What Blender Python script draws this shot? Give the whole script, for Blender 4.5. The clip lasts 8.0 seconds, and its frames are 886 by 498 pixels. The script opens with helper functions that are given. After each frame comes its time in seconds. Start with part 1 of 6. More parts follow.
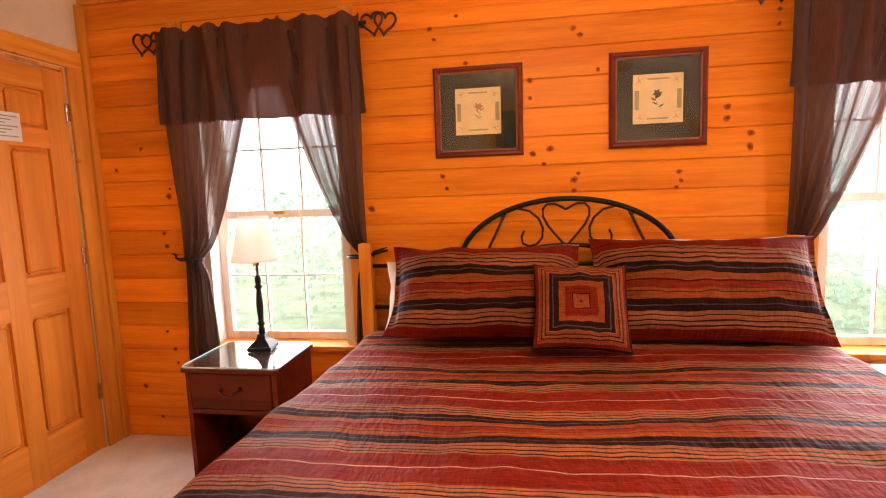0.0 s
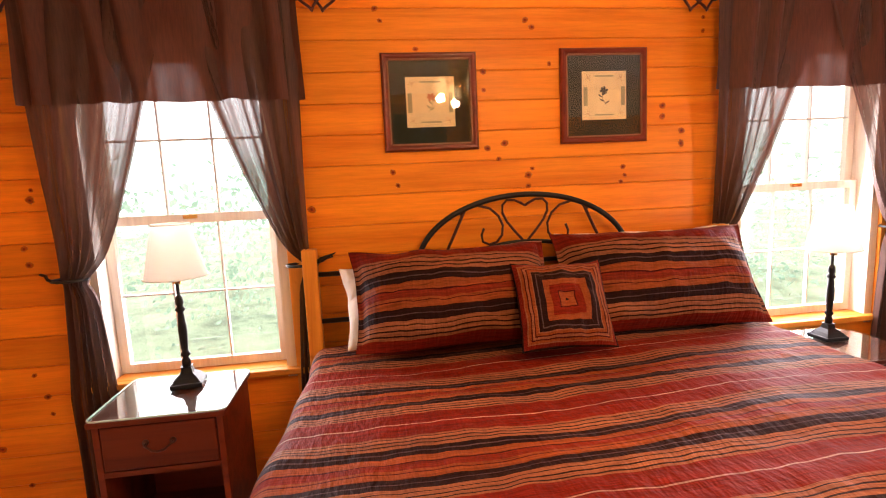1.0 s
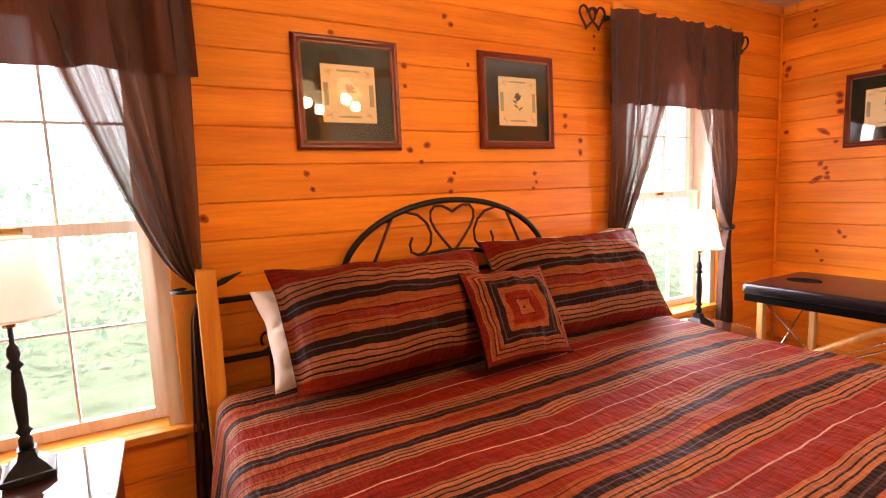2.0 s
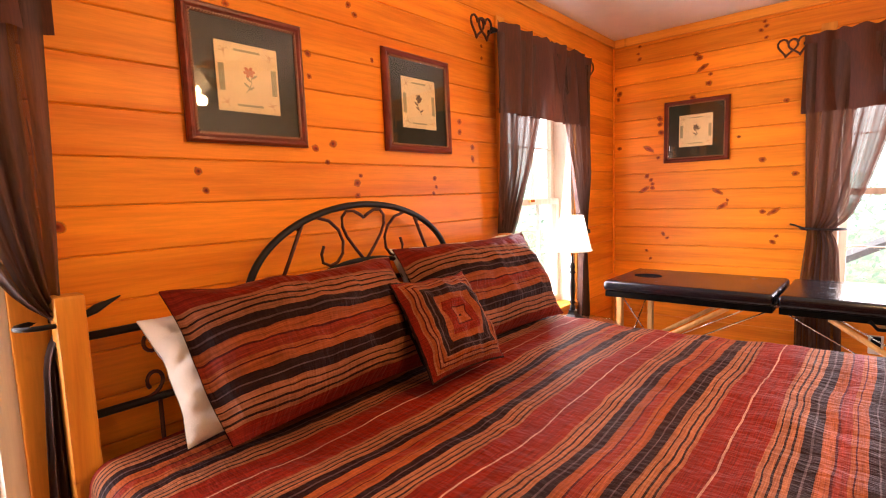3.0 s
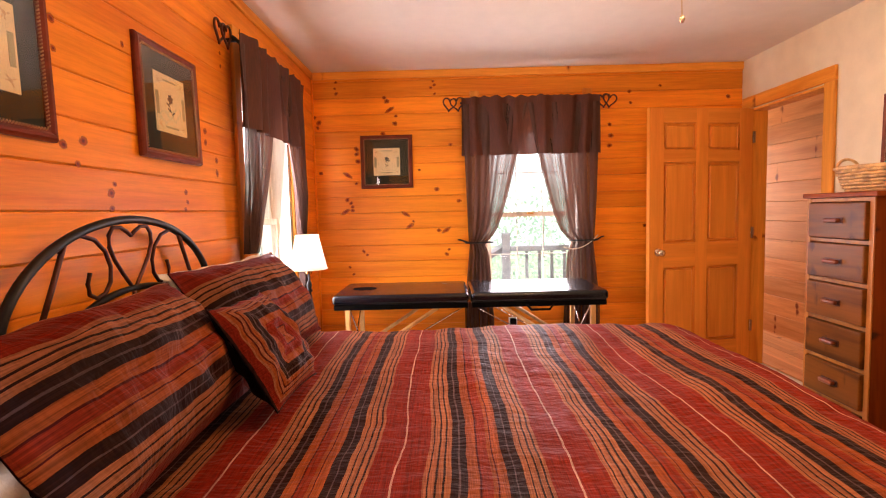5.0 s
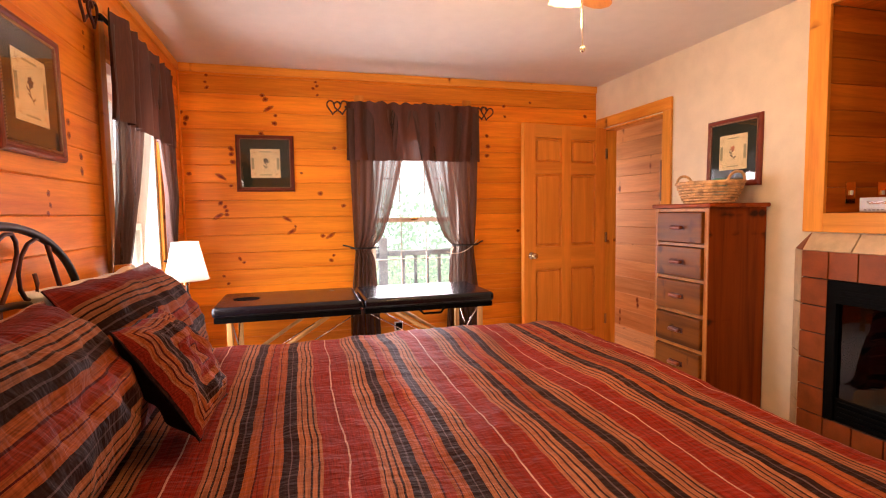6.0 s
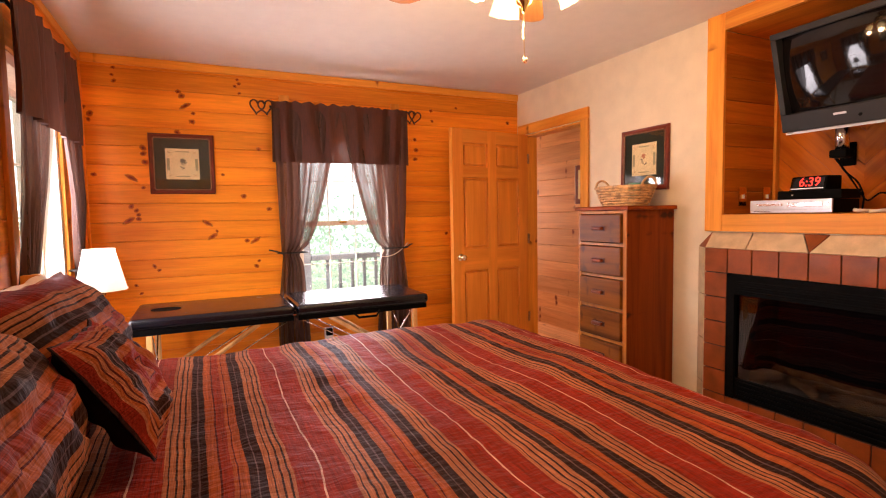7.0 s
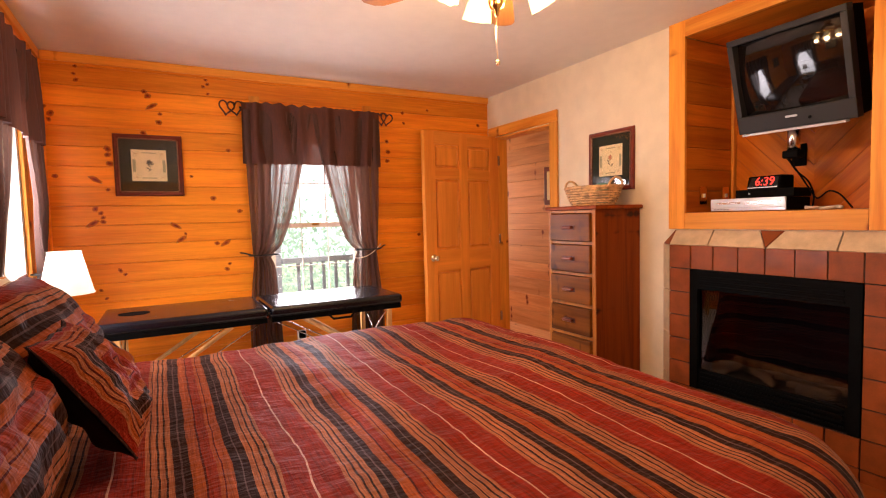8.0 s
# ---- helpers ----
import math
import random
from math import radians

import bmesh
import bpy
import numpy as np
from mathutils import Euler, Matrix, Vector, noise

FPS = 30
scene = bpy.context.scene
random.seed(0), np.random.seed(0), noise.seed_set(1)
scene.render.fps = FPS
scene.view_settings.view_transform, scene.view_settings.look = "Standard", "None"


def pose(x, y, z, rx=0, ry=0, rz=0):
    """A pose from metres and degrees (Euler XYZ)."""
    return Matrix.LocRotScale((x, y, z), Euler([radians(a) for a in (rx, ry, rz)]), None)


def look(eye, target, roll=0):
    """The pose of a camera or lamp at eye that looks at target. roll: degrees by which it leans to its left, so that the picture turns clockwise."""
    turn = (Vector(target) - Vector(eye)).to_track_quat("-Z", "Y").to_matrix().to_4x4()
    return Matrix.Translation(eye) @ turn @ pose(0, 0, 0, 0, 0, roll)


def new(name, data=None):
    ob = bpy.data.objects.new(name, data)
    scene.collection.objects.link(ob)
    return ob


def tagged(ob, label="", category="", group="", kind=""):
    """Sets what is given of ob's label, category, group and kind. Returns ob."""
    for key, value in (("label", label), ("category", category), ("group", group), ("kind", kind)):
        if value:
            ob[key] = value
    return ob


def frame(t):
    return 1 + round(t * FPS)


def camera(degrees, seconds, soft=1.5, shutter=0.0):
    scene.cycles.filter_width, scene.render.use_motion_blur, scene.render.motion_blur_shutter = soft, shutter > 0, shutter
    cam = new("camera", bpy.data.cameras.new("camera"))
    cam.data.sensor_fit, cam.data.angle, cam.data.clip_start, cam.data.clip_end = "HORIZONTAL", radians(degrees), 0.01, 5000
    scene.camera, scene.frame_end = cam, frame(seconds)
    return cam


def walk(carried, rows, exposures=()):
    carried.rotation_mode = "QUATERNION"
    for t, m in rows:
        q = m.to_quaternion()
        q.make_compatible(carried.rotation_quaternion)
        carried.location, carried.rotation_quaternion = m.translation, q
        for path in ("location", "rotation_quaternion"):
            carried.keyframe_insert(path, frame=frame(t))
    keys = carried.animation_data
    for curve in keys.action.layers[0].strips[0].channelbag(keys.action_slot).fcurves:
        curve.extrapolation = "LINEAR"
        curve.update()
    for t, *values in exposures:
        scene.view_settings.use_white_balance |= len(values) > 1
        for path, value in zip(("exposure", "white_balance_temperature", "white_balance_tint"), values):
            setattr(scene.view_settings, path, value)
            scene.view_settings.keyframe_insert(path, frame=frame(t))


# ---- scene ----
cam = camera(82.4, 8.0, 1.1)
PATH = [
    (0, (0.034, 0.09, 1.353), (-0.277, 2.052, 1.122), -2.0),
    (0.5, (-0.195, 0.171, 1.365), (-0.256, 2.155, 1.114), -2.5),
    (1, (-0.451, 0.265, 1.386), (-0.186, 2.228, 1.107), -2.6),
    (1.5, (-0.675, 0.433, 1.353), (-0.052, 2.317, 1.103), -2.5),
    (2.8, (-1.019, 0.915, 1.322), (0.383, 2.324, 1.105), -2.0),
    (3, (-1.054, 0.97, 1.318), (0.445, 2.278, 1.108), -2.0),
    (3.5, (-1.135, 1.139, 1.319), (0.585, 2.14, 1.116), -1.5),
    (4, (-1.212, 1.272, 1.321), (0.655, 1.962, 1.127), -1.2),
    (4.5, (-1.328, 1.368, 1.321), (0.632, 1.728, 1.144), -1.1),
    (5, (-1.343, 1.514, 1.297), (0.652, 1.527, 1.148), -1.4),
    (6.5, (-1.316, 1.817, 1.319), (0.542, 1.092, 1.175), -0.7),
    (7, (-1.307, 1.878, 1.313), (0.496, 1.023, 1.176), -1.1),
    (7.5, (-1.302, 1.894, 1.314), (0.466, 0.97, 1.177), -1.3),
    (8, (-1.327, 1.923, 1.293), (0.421, 0.96, 1.167), -1.5),
]
walk(cam, [(t, look(eye, target, roll)) for t, eye, target, roll in PATH], [(0, 0.18, 6500, 18), (1.5, 0.24, 6500, 18), (3.5, 0.30, 6500, 18), (5, 0.12, 6500, 18), (7, 0.04, 6500, 18), (8, 0.01, 6500, 18)])

# ---- world and light ----
world = bpy.data.worlds.new("sky_world")
scene.world = world
world.use_nodes = True
wn, wl = world.node_tree.nodes, world.node_tree.links
sky = wn.new("ShaderNodeTexSky")
sky.sky_type, sky.sun_disc = "NISHITA", False
sky.sun_elevation, sky.sun_rotation = radians(49), radians(216)
wl.new(sky.outputs[0], wn["Background"].inputs[0])
wn["Background"].inputs[1].default_value = 0.14


def lamp(name, kind, energy, colour, m, size=(1, 1)):
    data = bpy.data.lights.new(name, kind)
    data.energy, data.color = energy, colour
    if kind == "AREA":
        data.shape, data.size, data.size_y = "RECTANGLE", *size
    elif kind == "SUN":
        data.angle = radians(0.6)
    else:
        data.shadow_soft_size = size[0]
    ob = new(name, data)
    ob.matrix_world = m
    return ob


# the room: north wall with the bed, east wall, south wall with the fireplace, west wall with a door
NORTH, EAST, SOUTH, WEST, TOP = 2.60, 2.87, -0.915, -2.27, 2.44
SILL, HEAD, HALF = 0.56, 1.98, 0.375
WIN_A, WIN_B, WIN_C = -1.26, 1.76, 0.80

lamp("sun", "SUN", 5.0, (1, 0.95, 0.86), look((-5, -7, 10), (0, 0, 0)))
lamp("window_daylight", "AREA", 23, (1.0, 0.92, 0.95), look((WIN_A, NORTH + 0.045, 1.30), (WIN_A, 0, 1.0)), (0.72, 1.36))
lamp("window_daylight", "AREA", 43, (1.0, 0.92, 0.95), look((WIN_B, NORTH + 0.045, 1.30), (WIN_B, 0, 1.0)), (0.72, 1.36))
lamp("window_daylight", "AREA", 46, (1.0, 0.92, 0.95), look((EAST + 0.045, WIN_C, 1.30), (0, WIN_C, 1.0)), (0.72, 1.36))

# ---- materials ----


def material(name):
    m = bpy.data.materials.new(name)
    m.use_nodes = True
    return m, m.node_tree.nodes, m.node_tree.links, m.node_tree.nodes["Principled BSDF"]


def node(nodes, kind, **inputs):
    n = nodes.new(kind)
    for key, value in inputs.items():
        n.inputs[key].default_value = value
    return n


def ramp(nodes, stops, mode="LINEAR"):
    n = nodes.new("ShaderNodeValToRGB")
    n.color_ramp.interpolation = mode
    e = n.color_ramp.elements
    while len(e) < len(stops):
        e.new(0.5)
    for el, (p, c) in zip(e, stops):
        el.position, el.color = p, (*c, 1)
    return n


def mixer(nodes, links, kind, fac, a, b):
    n = nodes.new("ShaderNodeMix")
    n.data_type, n.blend_type = "RGBA", kind
    for sock, value in ((n.inputs[0], fac), (n.inputs[6], a), (n.inputs[7], b)):
        if hasattr(value, "is_linked"):
            links.new(value, sock)
        elif isinstance(value, tuple):
            sock.default_value = (*value, 1)
        else:
            sock.default_value = value
    return n.outputs[2]


def plain(name, colour, rough=0.5, metal=0.0, vary=0.12, scale=9.0, bump=0.0, bump_scale=120.0, coat=0.0, sheen=0.0, spec=0.5):
    """A surface of one colour with blotches at two scales and a fine relief."""
    m, n, l, b = material(name)
    tc = n.new("ShaderNodeTexCoord")
    big = node(n, "ShaderNodeTexNoise", Scale=scale, Detail=4.0)
    fine = node(n, "ShaderNodeTexNoise", Scale=scale * 14, Detail=3.0)
    l.new(tc.outputs["Object"], big.inputs["Vector"])
    l.new(tc.outputs["Object"], fine.inputs["Vector"])
    dark = tuple(c * (1 - vary) for c in colour)
    light = tuple(min(1, c * (1 + vary)) for c in colour)
    r1 = ramp(n, [(0.3, dark), (0.7, light)])
    l.new(big.outputs["Fac"], r1.inputs[0])
    r2 = ramp(n, [(0.3, (1 - vary * 0.6,) * 3), (0.7, (1, 1, 1))])
    l.new(fine.outputs["Fac"], r2.inputs[0])
    l.new(mixer(n, l, "MULTIPLY", 1.0, r1.outputs[0], r2.outputs[0]), b.inputs["Base Color"])
    b.inputs["Metallic"].default_value = metal
    mr = node(n, "ShaderNodeMapRange", **{"To Min": max(0.02, rough - 0.08), "To Max": min(1, rough + 0.08)})
    l.new(big.outputs["Fac"], mr.inputs[0])
    l.new(mr.outputs[0], b.inputs["Roughness"])
    b.inputs["Coat Weight"].default_value = coat
    b.inputs["Specular IOR Level"].default_value = spec
    b.inputs["Sheen Weight"].default_value = sheen
    if bump:
        rel = node(n, "ShaderNodeTexNoise", Scale=bump_scale, Detail=3.0)
        l.new(tc.outputs["Object"], rel.inputs["Vector"])
        bp = node(n, "ShaderNodeBump", Strength=bump, Distance=0.004)
        l.new(rel.outputs["Fac"], bp.inputs["Height"])
        l.new(bp.outputs[0], b.inputs["Normal"])
    return m


def timber(name, base, dark, axis=0, knots=0.0, rough=0.45, coat=0.05, grain=1.0, spec=0.25, spread=0.16, knot_colour=(0.20, 0.028, 0.006)):
    """Planed wood with the grain along a local axis; every piece differs a little in tone and figure; knots: how many."""
    m, n, l, b = material(name)
    tc, info = n.new("ShaderNodeTexCoord"), n.new("ShaderNodeObjectInfo")
    shift = node(n, "ShaderNodeVectorMath")
    shift.operation = "MULTIPLY_ADD"
    l.new(info.outputs["Random"], shift.inputs[0])
    shift.inputs[1].default_value = (37.0, 53.0, 71.0)
    l.new(tc.outputs["Object"], shift.inputs[2])
    stretch = n.new("ShaderNodeMapping")
    s = [9.0, 9.0, 9.0]
    s[axis] = 0.55
    stretch.inputs["Scale"].default_value = s
    l.new(shift.outputs[0], stretch.inputs["Vector"])
    g1 = node(n, "ShaderNodeTexNoise", Scale=1.6, Detail=5.0, Roughness=0.55, Distortion=0.6)
    l.new(stretch.outputs[0], g1.inputs["Vector"])
    g2 = node(n, "ShaderNodeTexNoise", Scale=9.0, Detail=4.0, Roughness=0.7)
    l.new(stretch.outputs[0], g2.inputs["Vector"])
    r1 = ramp(n, [(0.32, dark), (0.52, base), (0.72, tuple(min(1, c * 1.16) for c in base))])
    l.new(g1.outputs["Fac"], r1.inputs[0])
    r2 = ramp(n, [(0.3, (1 - 0.13 * grain,) * 3), (0.62, (1, 1, 1))])
    l.new(g2.outputs["Fac"], r2.inputs[0])
    col = mixer(n, l, "MULTIPLY", 1.0, r1.outputs[0], r2.outputs[0])
    tone = node(n, "ShaderNodeMapRange", **{"To Min": 1 - spread, "To Max": 1 + spread * 0.5})
    l.new(info.outputs["Random"], tone.inputs[0])
    comb = n.new("ShaderNodeCombineColor")
    for i in range(3):
        l.new(tone.outputs[0], comb.inputs[i])
    col = mixer(n, l, "MULTIPLY", 1.0, col, comb.outputs[0])
    if knots:
        wob = node(n, "ShaderNodeTexNoise", Scale=14.0, Detail=2.0)
        l.new(shift.outputs[0], wob.inputs["Vector"])
        add = n.new("ShaderNodeVectorMath")
        add.operation = "MULTIPLY_ADD"
        l.new(wob.outputs["Color"], add.inputs[0])
        add.inputs[1].default_value = (0.025, 0.025, 0.025)
        l.new(shift.outputs[0], add.inputs[2])
        sq = n.new("ShaderNodeMapping")
        k = [1.0, 1.0, 1.0]
        k[axis] = 0.72
        sq.inputs["Scale"].default_value = k
        l.new(add.outputs[0], sq.inputs["Vector"])
        vor = node(n, "ShaderNodeTexVoronoi", Scale=13.0, Randomness=0.95)
        l.new(sq.outputs[0], vor.inputs["Vector"])
        # knots stand in short rows across the board
        parts = n.new("ShaderNodeSeparateXYZ")
        l.new(add.outputs[0], parts.inputs[0])
        row = n.new("ShaderNodeTexVoronoi")
        row.voronoi_dimensions = "1D"
        row.inputs["Scale"].default_value = 2.6 * knots
        l.new(parts.outputs[axis], row.inputs["W"])
        size = node(n, "ShaderNodeMapRange", **{"From Min": 0.12 * knots, "From Max": 0.0, "To Min": -0.15, "To Max": 0.49})
        l.new(row.outputs["Distance"], size.inputs[0])
        pick = n.new("ShaderNodeSeparateColor")
        l.new(vor.outputs["Color"], pick.inputs[0])
        some = node(n, "ShaderNodeMapRange", **{"From Min": 0.25, "From Max": 0.26, "To Min": -1.0, "To Max": 0.0})
        l.new(pick.outputs[0], some.inputs[0])
        size2 = n.new("ShaderNodeMath")
        l.new(size.outputs[0], size2.inputs[0])
        l.new(some.outputs[0], size2.inputs[1])
        near = n.new("ShaderNodeMath")
        near.operation = "SUBTRACT"
        l.new(size2.outputs[0], near.inputs[0])
        l.new(vor.outputs["Distance"], near.inputs[1])
        halo = node(n, "ShaderNodeMapRange", **{"From Min": -0.25, "From Max": 0.03, "To Min": 0.0, "To Max": 0.75})
        core = node(n, "ShaderNodeMapRange", **{"From Min": -0.02, "From Max": 0.17})
        l.new(near.outputs[0], halo.inputs[0])
        l.new(near.outputs[0], core.inputs[0])
        col = mixer(n, l, "MIX", halo.outputs[0], col, tuple(c * 0.72 for c in dark))
        col = mixer(n, l, "MIX", core.outputs[0], col, knot_colour)
    l.new(col, b.inputs["Base Color"])
    mr = node(n, "ShaderNodeMapRange", **{"To Min": rough + 0.1, "To Max": rough - 0.06})
    l.new(g2.outputs["Fac"], mr.inputs[0])
    l.new(mr.outputs[0], b.inputs["Roughness"])
    b.inputs["Specular IOR Level"].default_value = spec
    b.inputs["Coat Weight"].default_value = coat
    b.inputs["Coat Roughness"].default_value = 0.3
    bp = node(n, "ShaderNodeBump", Strength=0.18, Distance=0.002)
    l.new(g2.outputs["Fac"], bp.inputs["Height"])
    l.new(bp.outputs[0], b.inputs["Normal"])
    return m


PINE, PINE_D = (0.90, 0.288, 0.015), (0.78, 0.205, 0.009)
M_wall_board = timber("clear_pine_boards", PINE, PINE_D, 0, 0.0, spread=0.18, spec=0.2, grain=1.3)
M_trim = timber("pine_trim_upright", (0.80, 0.33, 0.040), (0.66, 0.21, 0.020), 2, 0.25)
# window pine whitened to carry the daylight bloom in its colour
M_jamb = timber("bloom_paled_pine", (0.88, 0.80, 0.69), (0.82, 0.72, 0.60), 2, 0.0)
M_trim_x = timber("pine_trim_level", (0.80, 0.33, 0.040), (0.66, 0.21, 0.020), 0, 0.25)
M_trim_y = timber("pine_trim_across", (0.80, 0.33, 0.040), (0.66, 0.21, 0.020), 1, 0.25)
M_door = timber("door_pine", (0.78, 0.285, 0.036), (0.70, 0.225, 0.025), 2, 0.0, spread=0.06, grain=0.6)
M_door_x = timber("door_pine_level", (0.78, 0.285, 0.036), (0.70, 0.225, 0.025), 0, 0.0, spread=0.06, grain=0.6)
# darker copy of the wall pine: the recess's shade is in its colour
M_niche = timber("shaded_niche_pine", (0.66, 0.185, 0.012), (0.50, 0.115, 0.008), 0, 0.3, spread=0.2, spec=0.15)
M_hall = timber("hall_pine_boards", (0.76, 0.37, 0.15), (0.64, 0.27, 0.09), 0, 0.5)
M_cherry = timber("dark_cherry", (0.16, 0.026, 0.008), (0.09, 0.013, 0.005), 0, 0.0, rough=0.38, coat=0.08, grain=0.5, spec=0.15)
M_dresser = timber("stained_dresser_wood", (0.25, 0.046, 0.004), (0.14, 0.022, 0.0025), 2, 0.7, rough=0.4, coat=0.02, spec=0.10, knot_colour=(0.045, 0.012, 0.005))
M_drawer = timber("stained_drawer_wood", (0.19, 0.058, 0.007), (0.09, 0.026, 0.004), 0, 0.6, rough=0.36, coat=0.05, spec=0.12, knot_colour=(0.06, 0.018, 0.006))
M_stile = timber("worn_orange_edge_wood", (0.42, 0.15, 0.022), (0.28, 0.085, 0.012), 2, 0.0, rough=0.4, coat=0.1)
M_pull = timber("red_wood_pull", (0.26, 0.055, 0.010), (0.16, 0.028, 0.006), 0, 0.0, rough=0.3, coat=0.3)
M_beech = timber("beech_legs", (0.66, 0.38, 0.14), (0.52, 0.26, 0.08), 2, 0.0)
M_frame = timber("mahogany_frame", (0.17, 0.024, 0.009), (0.10, 0.013, 0.005), 0, 0.0, rough=0.35, coat=0.15)
M_blade = timber("fan_blade_oak", (0.45, 0.20, 0.06), (0.28, 0.10, 0.03), 0, 0.0)
M_cream = plain("cream_wall_paint", (0.74, 0.63, 0.45), 0.7, vary=0.05, bump=0.12, bump_scale=260)
M_ceiling = plain("ceiling_paint", (0.72, 0.66, 0.58), 0.8, vary=0.03, bump=0.15, bump_scale=180)
M_carpet = plain("beige_carpet", (0.84, 0.78, 0.70), 0.95, vary=0.14, scale=5, bump=0.9, bump_scale=420, sheen=0.3)
M_white = plain("white_vinyl", (0.78, 0.77, 0.74), 0.4, vary=0.03)
M_iron = plain("black_iron", (0.014, 0.013, 0.013), 0.4, metal=0.5, vary=0.3)
M_rust = plain("bronze_iron", (0.085, 0.026, 0.018), 0.45, metal=0.6, vary=0.3)
M_brass = plain("polished_brass", (0.80, 0.52, 0.18), 0.16, metal=1.0, vary=0.08)
M_knob = plain("pale_brass", (0.86, 0.74, 0.52), 0.14, metal=1.0, vary=0.05)
M_chrome = plain("brushed_steel", (0.62, 0.62, 0.60), 0.25, metal=1.0, vary=0.06)
M_vinyl = plain("black_vinyl", (0.004, 0.005, 0.009), 0.24, vary=0.15, bump=0.04, bump_scale=300, spec=0.55)
M_black = plain("black_plastic", (0.004, 0.004, 0.004), 0.65, vary=0.2, spec=0.03)
M_grey = plain("grey_plastic", (0.022, 0.021, 0.020), 0.5, vary=0.06, spec=0.25)
M_silver = plain("silver_plastic", (0.62, 0.62, 0.62), 0.3, metal=0.4, vary=0.04)
M_slate = plain("dark_grout", (0.022, 0.014, 0.011), 0.85, vary=0.2)
M_terra = plain("terracotta_tile", (0.255, 0.060, 0.010), 0.45, vary=0.22, scale=11, bump=0.15, bump_scale=60, coat=0.04, spec=0.25)
M_sand = plain("sand_tile", (0.58, 0.43, 0.26), 0.42, vary=0.16, scale=16, bump=0.15, bump_scale=60, coat=0.15)
# dark backing cloth, blackened further with the shadow behind the pillows
M_lining = plain("shadow_dark_cloth", (0.012, 0.005, 0.005), 0.9, vary=0.2, bump=0.2, bump_scale=300, spec=0.05)
M_linen = plain("white_pillowcase", (0.84, 0.80, 0.72), 0.85, vary=0.05, bump=0.25, bump_scale=300, sheen=0.2)
M_mat = plain("dark_green_mat", (0.030, 0.034, 0.022), 0.8, vary=0.1, spec=0.1)
M_card = plain("cream_print", (0.88, 0.69, 0.38), 0.7, vary=0.06, scale=20)
M_gilt = plain("gilt_beading", (0.42, 0.23, 0.11), 0.35, metal=0.6, vary=0.3, scale=60)
M_wicker = plain("woven_willow", (0.70, 0.40, 0.17), 0.5, vary=0.5, scale=30)
M_log = plain("ceramic_logs", (0.34, 0.18, 0.08), 0.85, vary=0.7, scale=22, bump=0.8, bump_scale=50)
M_soot = plain("firebox_lining", (0.012, 0.012, 0.014), 0.7, vary=0.3, spec=0.1)
M_cord = plain("cream_cord", (0.72, 0.62, 0.50), 0.8, vary=0.1)
M_ink_a = plain("print_ink_russet", (0.66, 0.42, 0.22), 0.8)
M_ink_b = plain("print_ink_sage", (0.40, 0.36, 0.20), 0.8)
M_bloom = plain("print_ink_rose", (0.64, 0.24, 0.12), 0.8)
M_leafy = plain("dark_print_ink", (0.10, 0.08, 0.06), 0.8)
M_lumber = plain("weathered_deck", (0.42, 0.43, 0.47), 0.8, vary=0.15)
M_teal = plain("teal_plastic", (0.05, 0.25, 0.24), 0.4)


def see_through(name, colour, rough, blend):
    """A thin cloth or glass: part of the light goes straight through."""
    m, n, l, b = material(name)
    b.inputs["Base Color"].default_value = (*colour, 1)
    b.inputs["Roughness"].default_value = rough
    tr = n.new("ShaderNodeBsdfTransparent")
    mix = n.new("ShaderNodeMixShader")
    l.new(tr.outputs[0], mix.inputs[1])
    l.new(b.outputs[0], mix.inputs[2])
    l.new(mix.outputs[0], n["Material Output"].inputs[0])
    mix.inputs[0].default_value = blend
    return m, n, l, b, mix, tr


def cloth(name, colour, cover, thin):
    m, n, l, b, mix, tr = see_through(name, colour, 0.75, cover[1])
    tc = n.new("ShaderNodeTexCoord")
    weave = node(n, "ShaderNodeTexNoise", Scale=26.0, Detail=4.0)
    st = n.new("ShaderNodeMapping")
    st.inputs["Scale"].default_value = (8, 8, 0.6)
    l.new(tc.outputs["Object"], st.inputs["Vector"])
    l.new(st.outputs[0], weave.inputs["Vector"])
    r = ramp(n, [(0.3, tuple(c * 0.75 for c in colour)), (0.7, tuple(c * 1.2 for c in colour))])
    l.new(weave.outputs["Fac"], r.inputs[0])
    # the voile is denser where its gathers lie doubled
    gather = node(n, "ShaderNodeTexNoise", Scale=1.0, Detail=2.0)
    fold = n.new("ShaderNodeMapping")
    fold.inputs["Scale"].default_value = (13.0, 0.8, 1.0)
    l.new(tc.outputs["UV"], fold.inputs["Vector"])
    l.new(fold.outputs[0], gather.inputs["Vector"])
    dense = node(n, "ShaderNodeMapRange", **{"From Min": 0.36, "From Max": 0.62, "To Min": cover[0], "To Max": cover[1]})
    l.new(gather.outputs["Fac"], dense.inputs[0])
    l.new(dense.outputs[0], mix.inputs[0])
    tl = n.new("ShaderNodeBsdfTranslucent")
    l.new(r.outputs[0], b.inputs["Base Color"])
    l.new(r.outputs[0], tl.inputs[0])
    half = n.new("ShaderNodeMixShader")
    half.inputs[0].default_value = thin
    l.new(b.outputs[0], half.inputs[1])
    l.new(tl.outputs[0], half.inputs[2])
    l.new(half.outputs[0], mix.inputs[2])
    return m


M_sheer = cloth("sheer_brown_voile", (0.072, 0.028, 0.018), (0.80, 0.995), 0.15)
M_valance = cloth("brown_valance_cloth", (0.078, 0.019, 0.0085), (0.980, 0.998), 0.06)


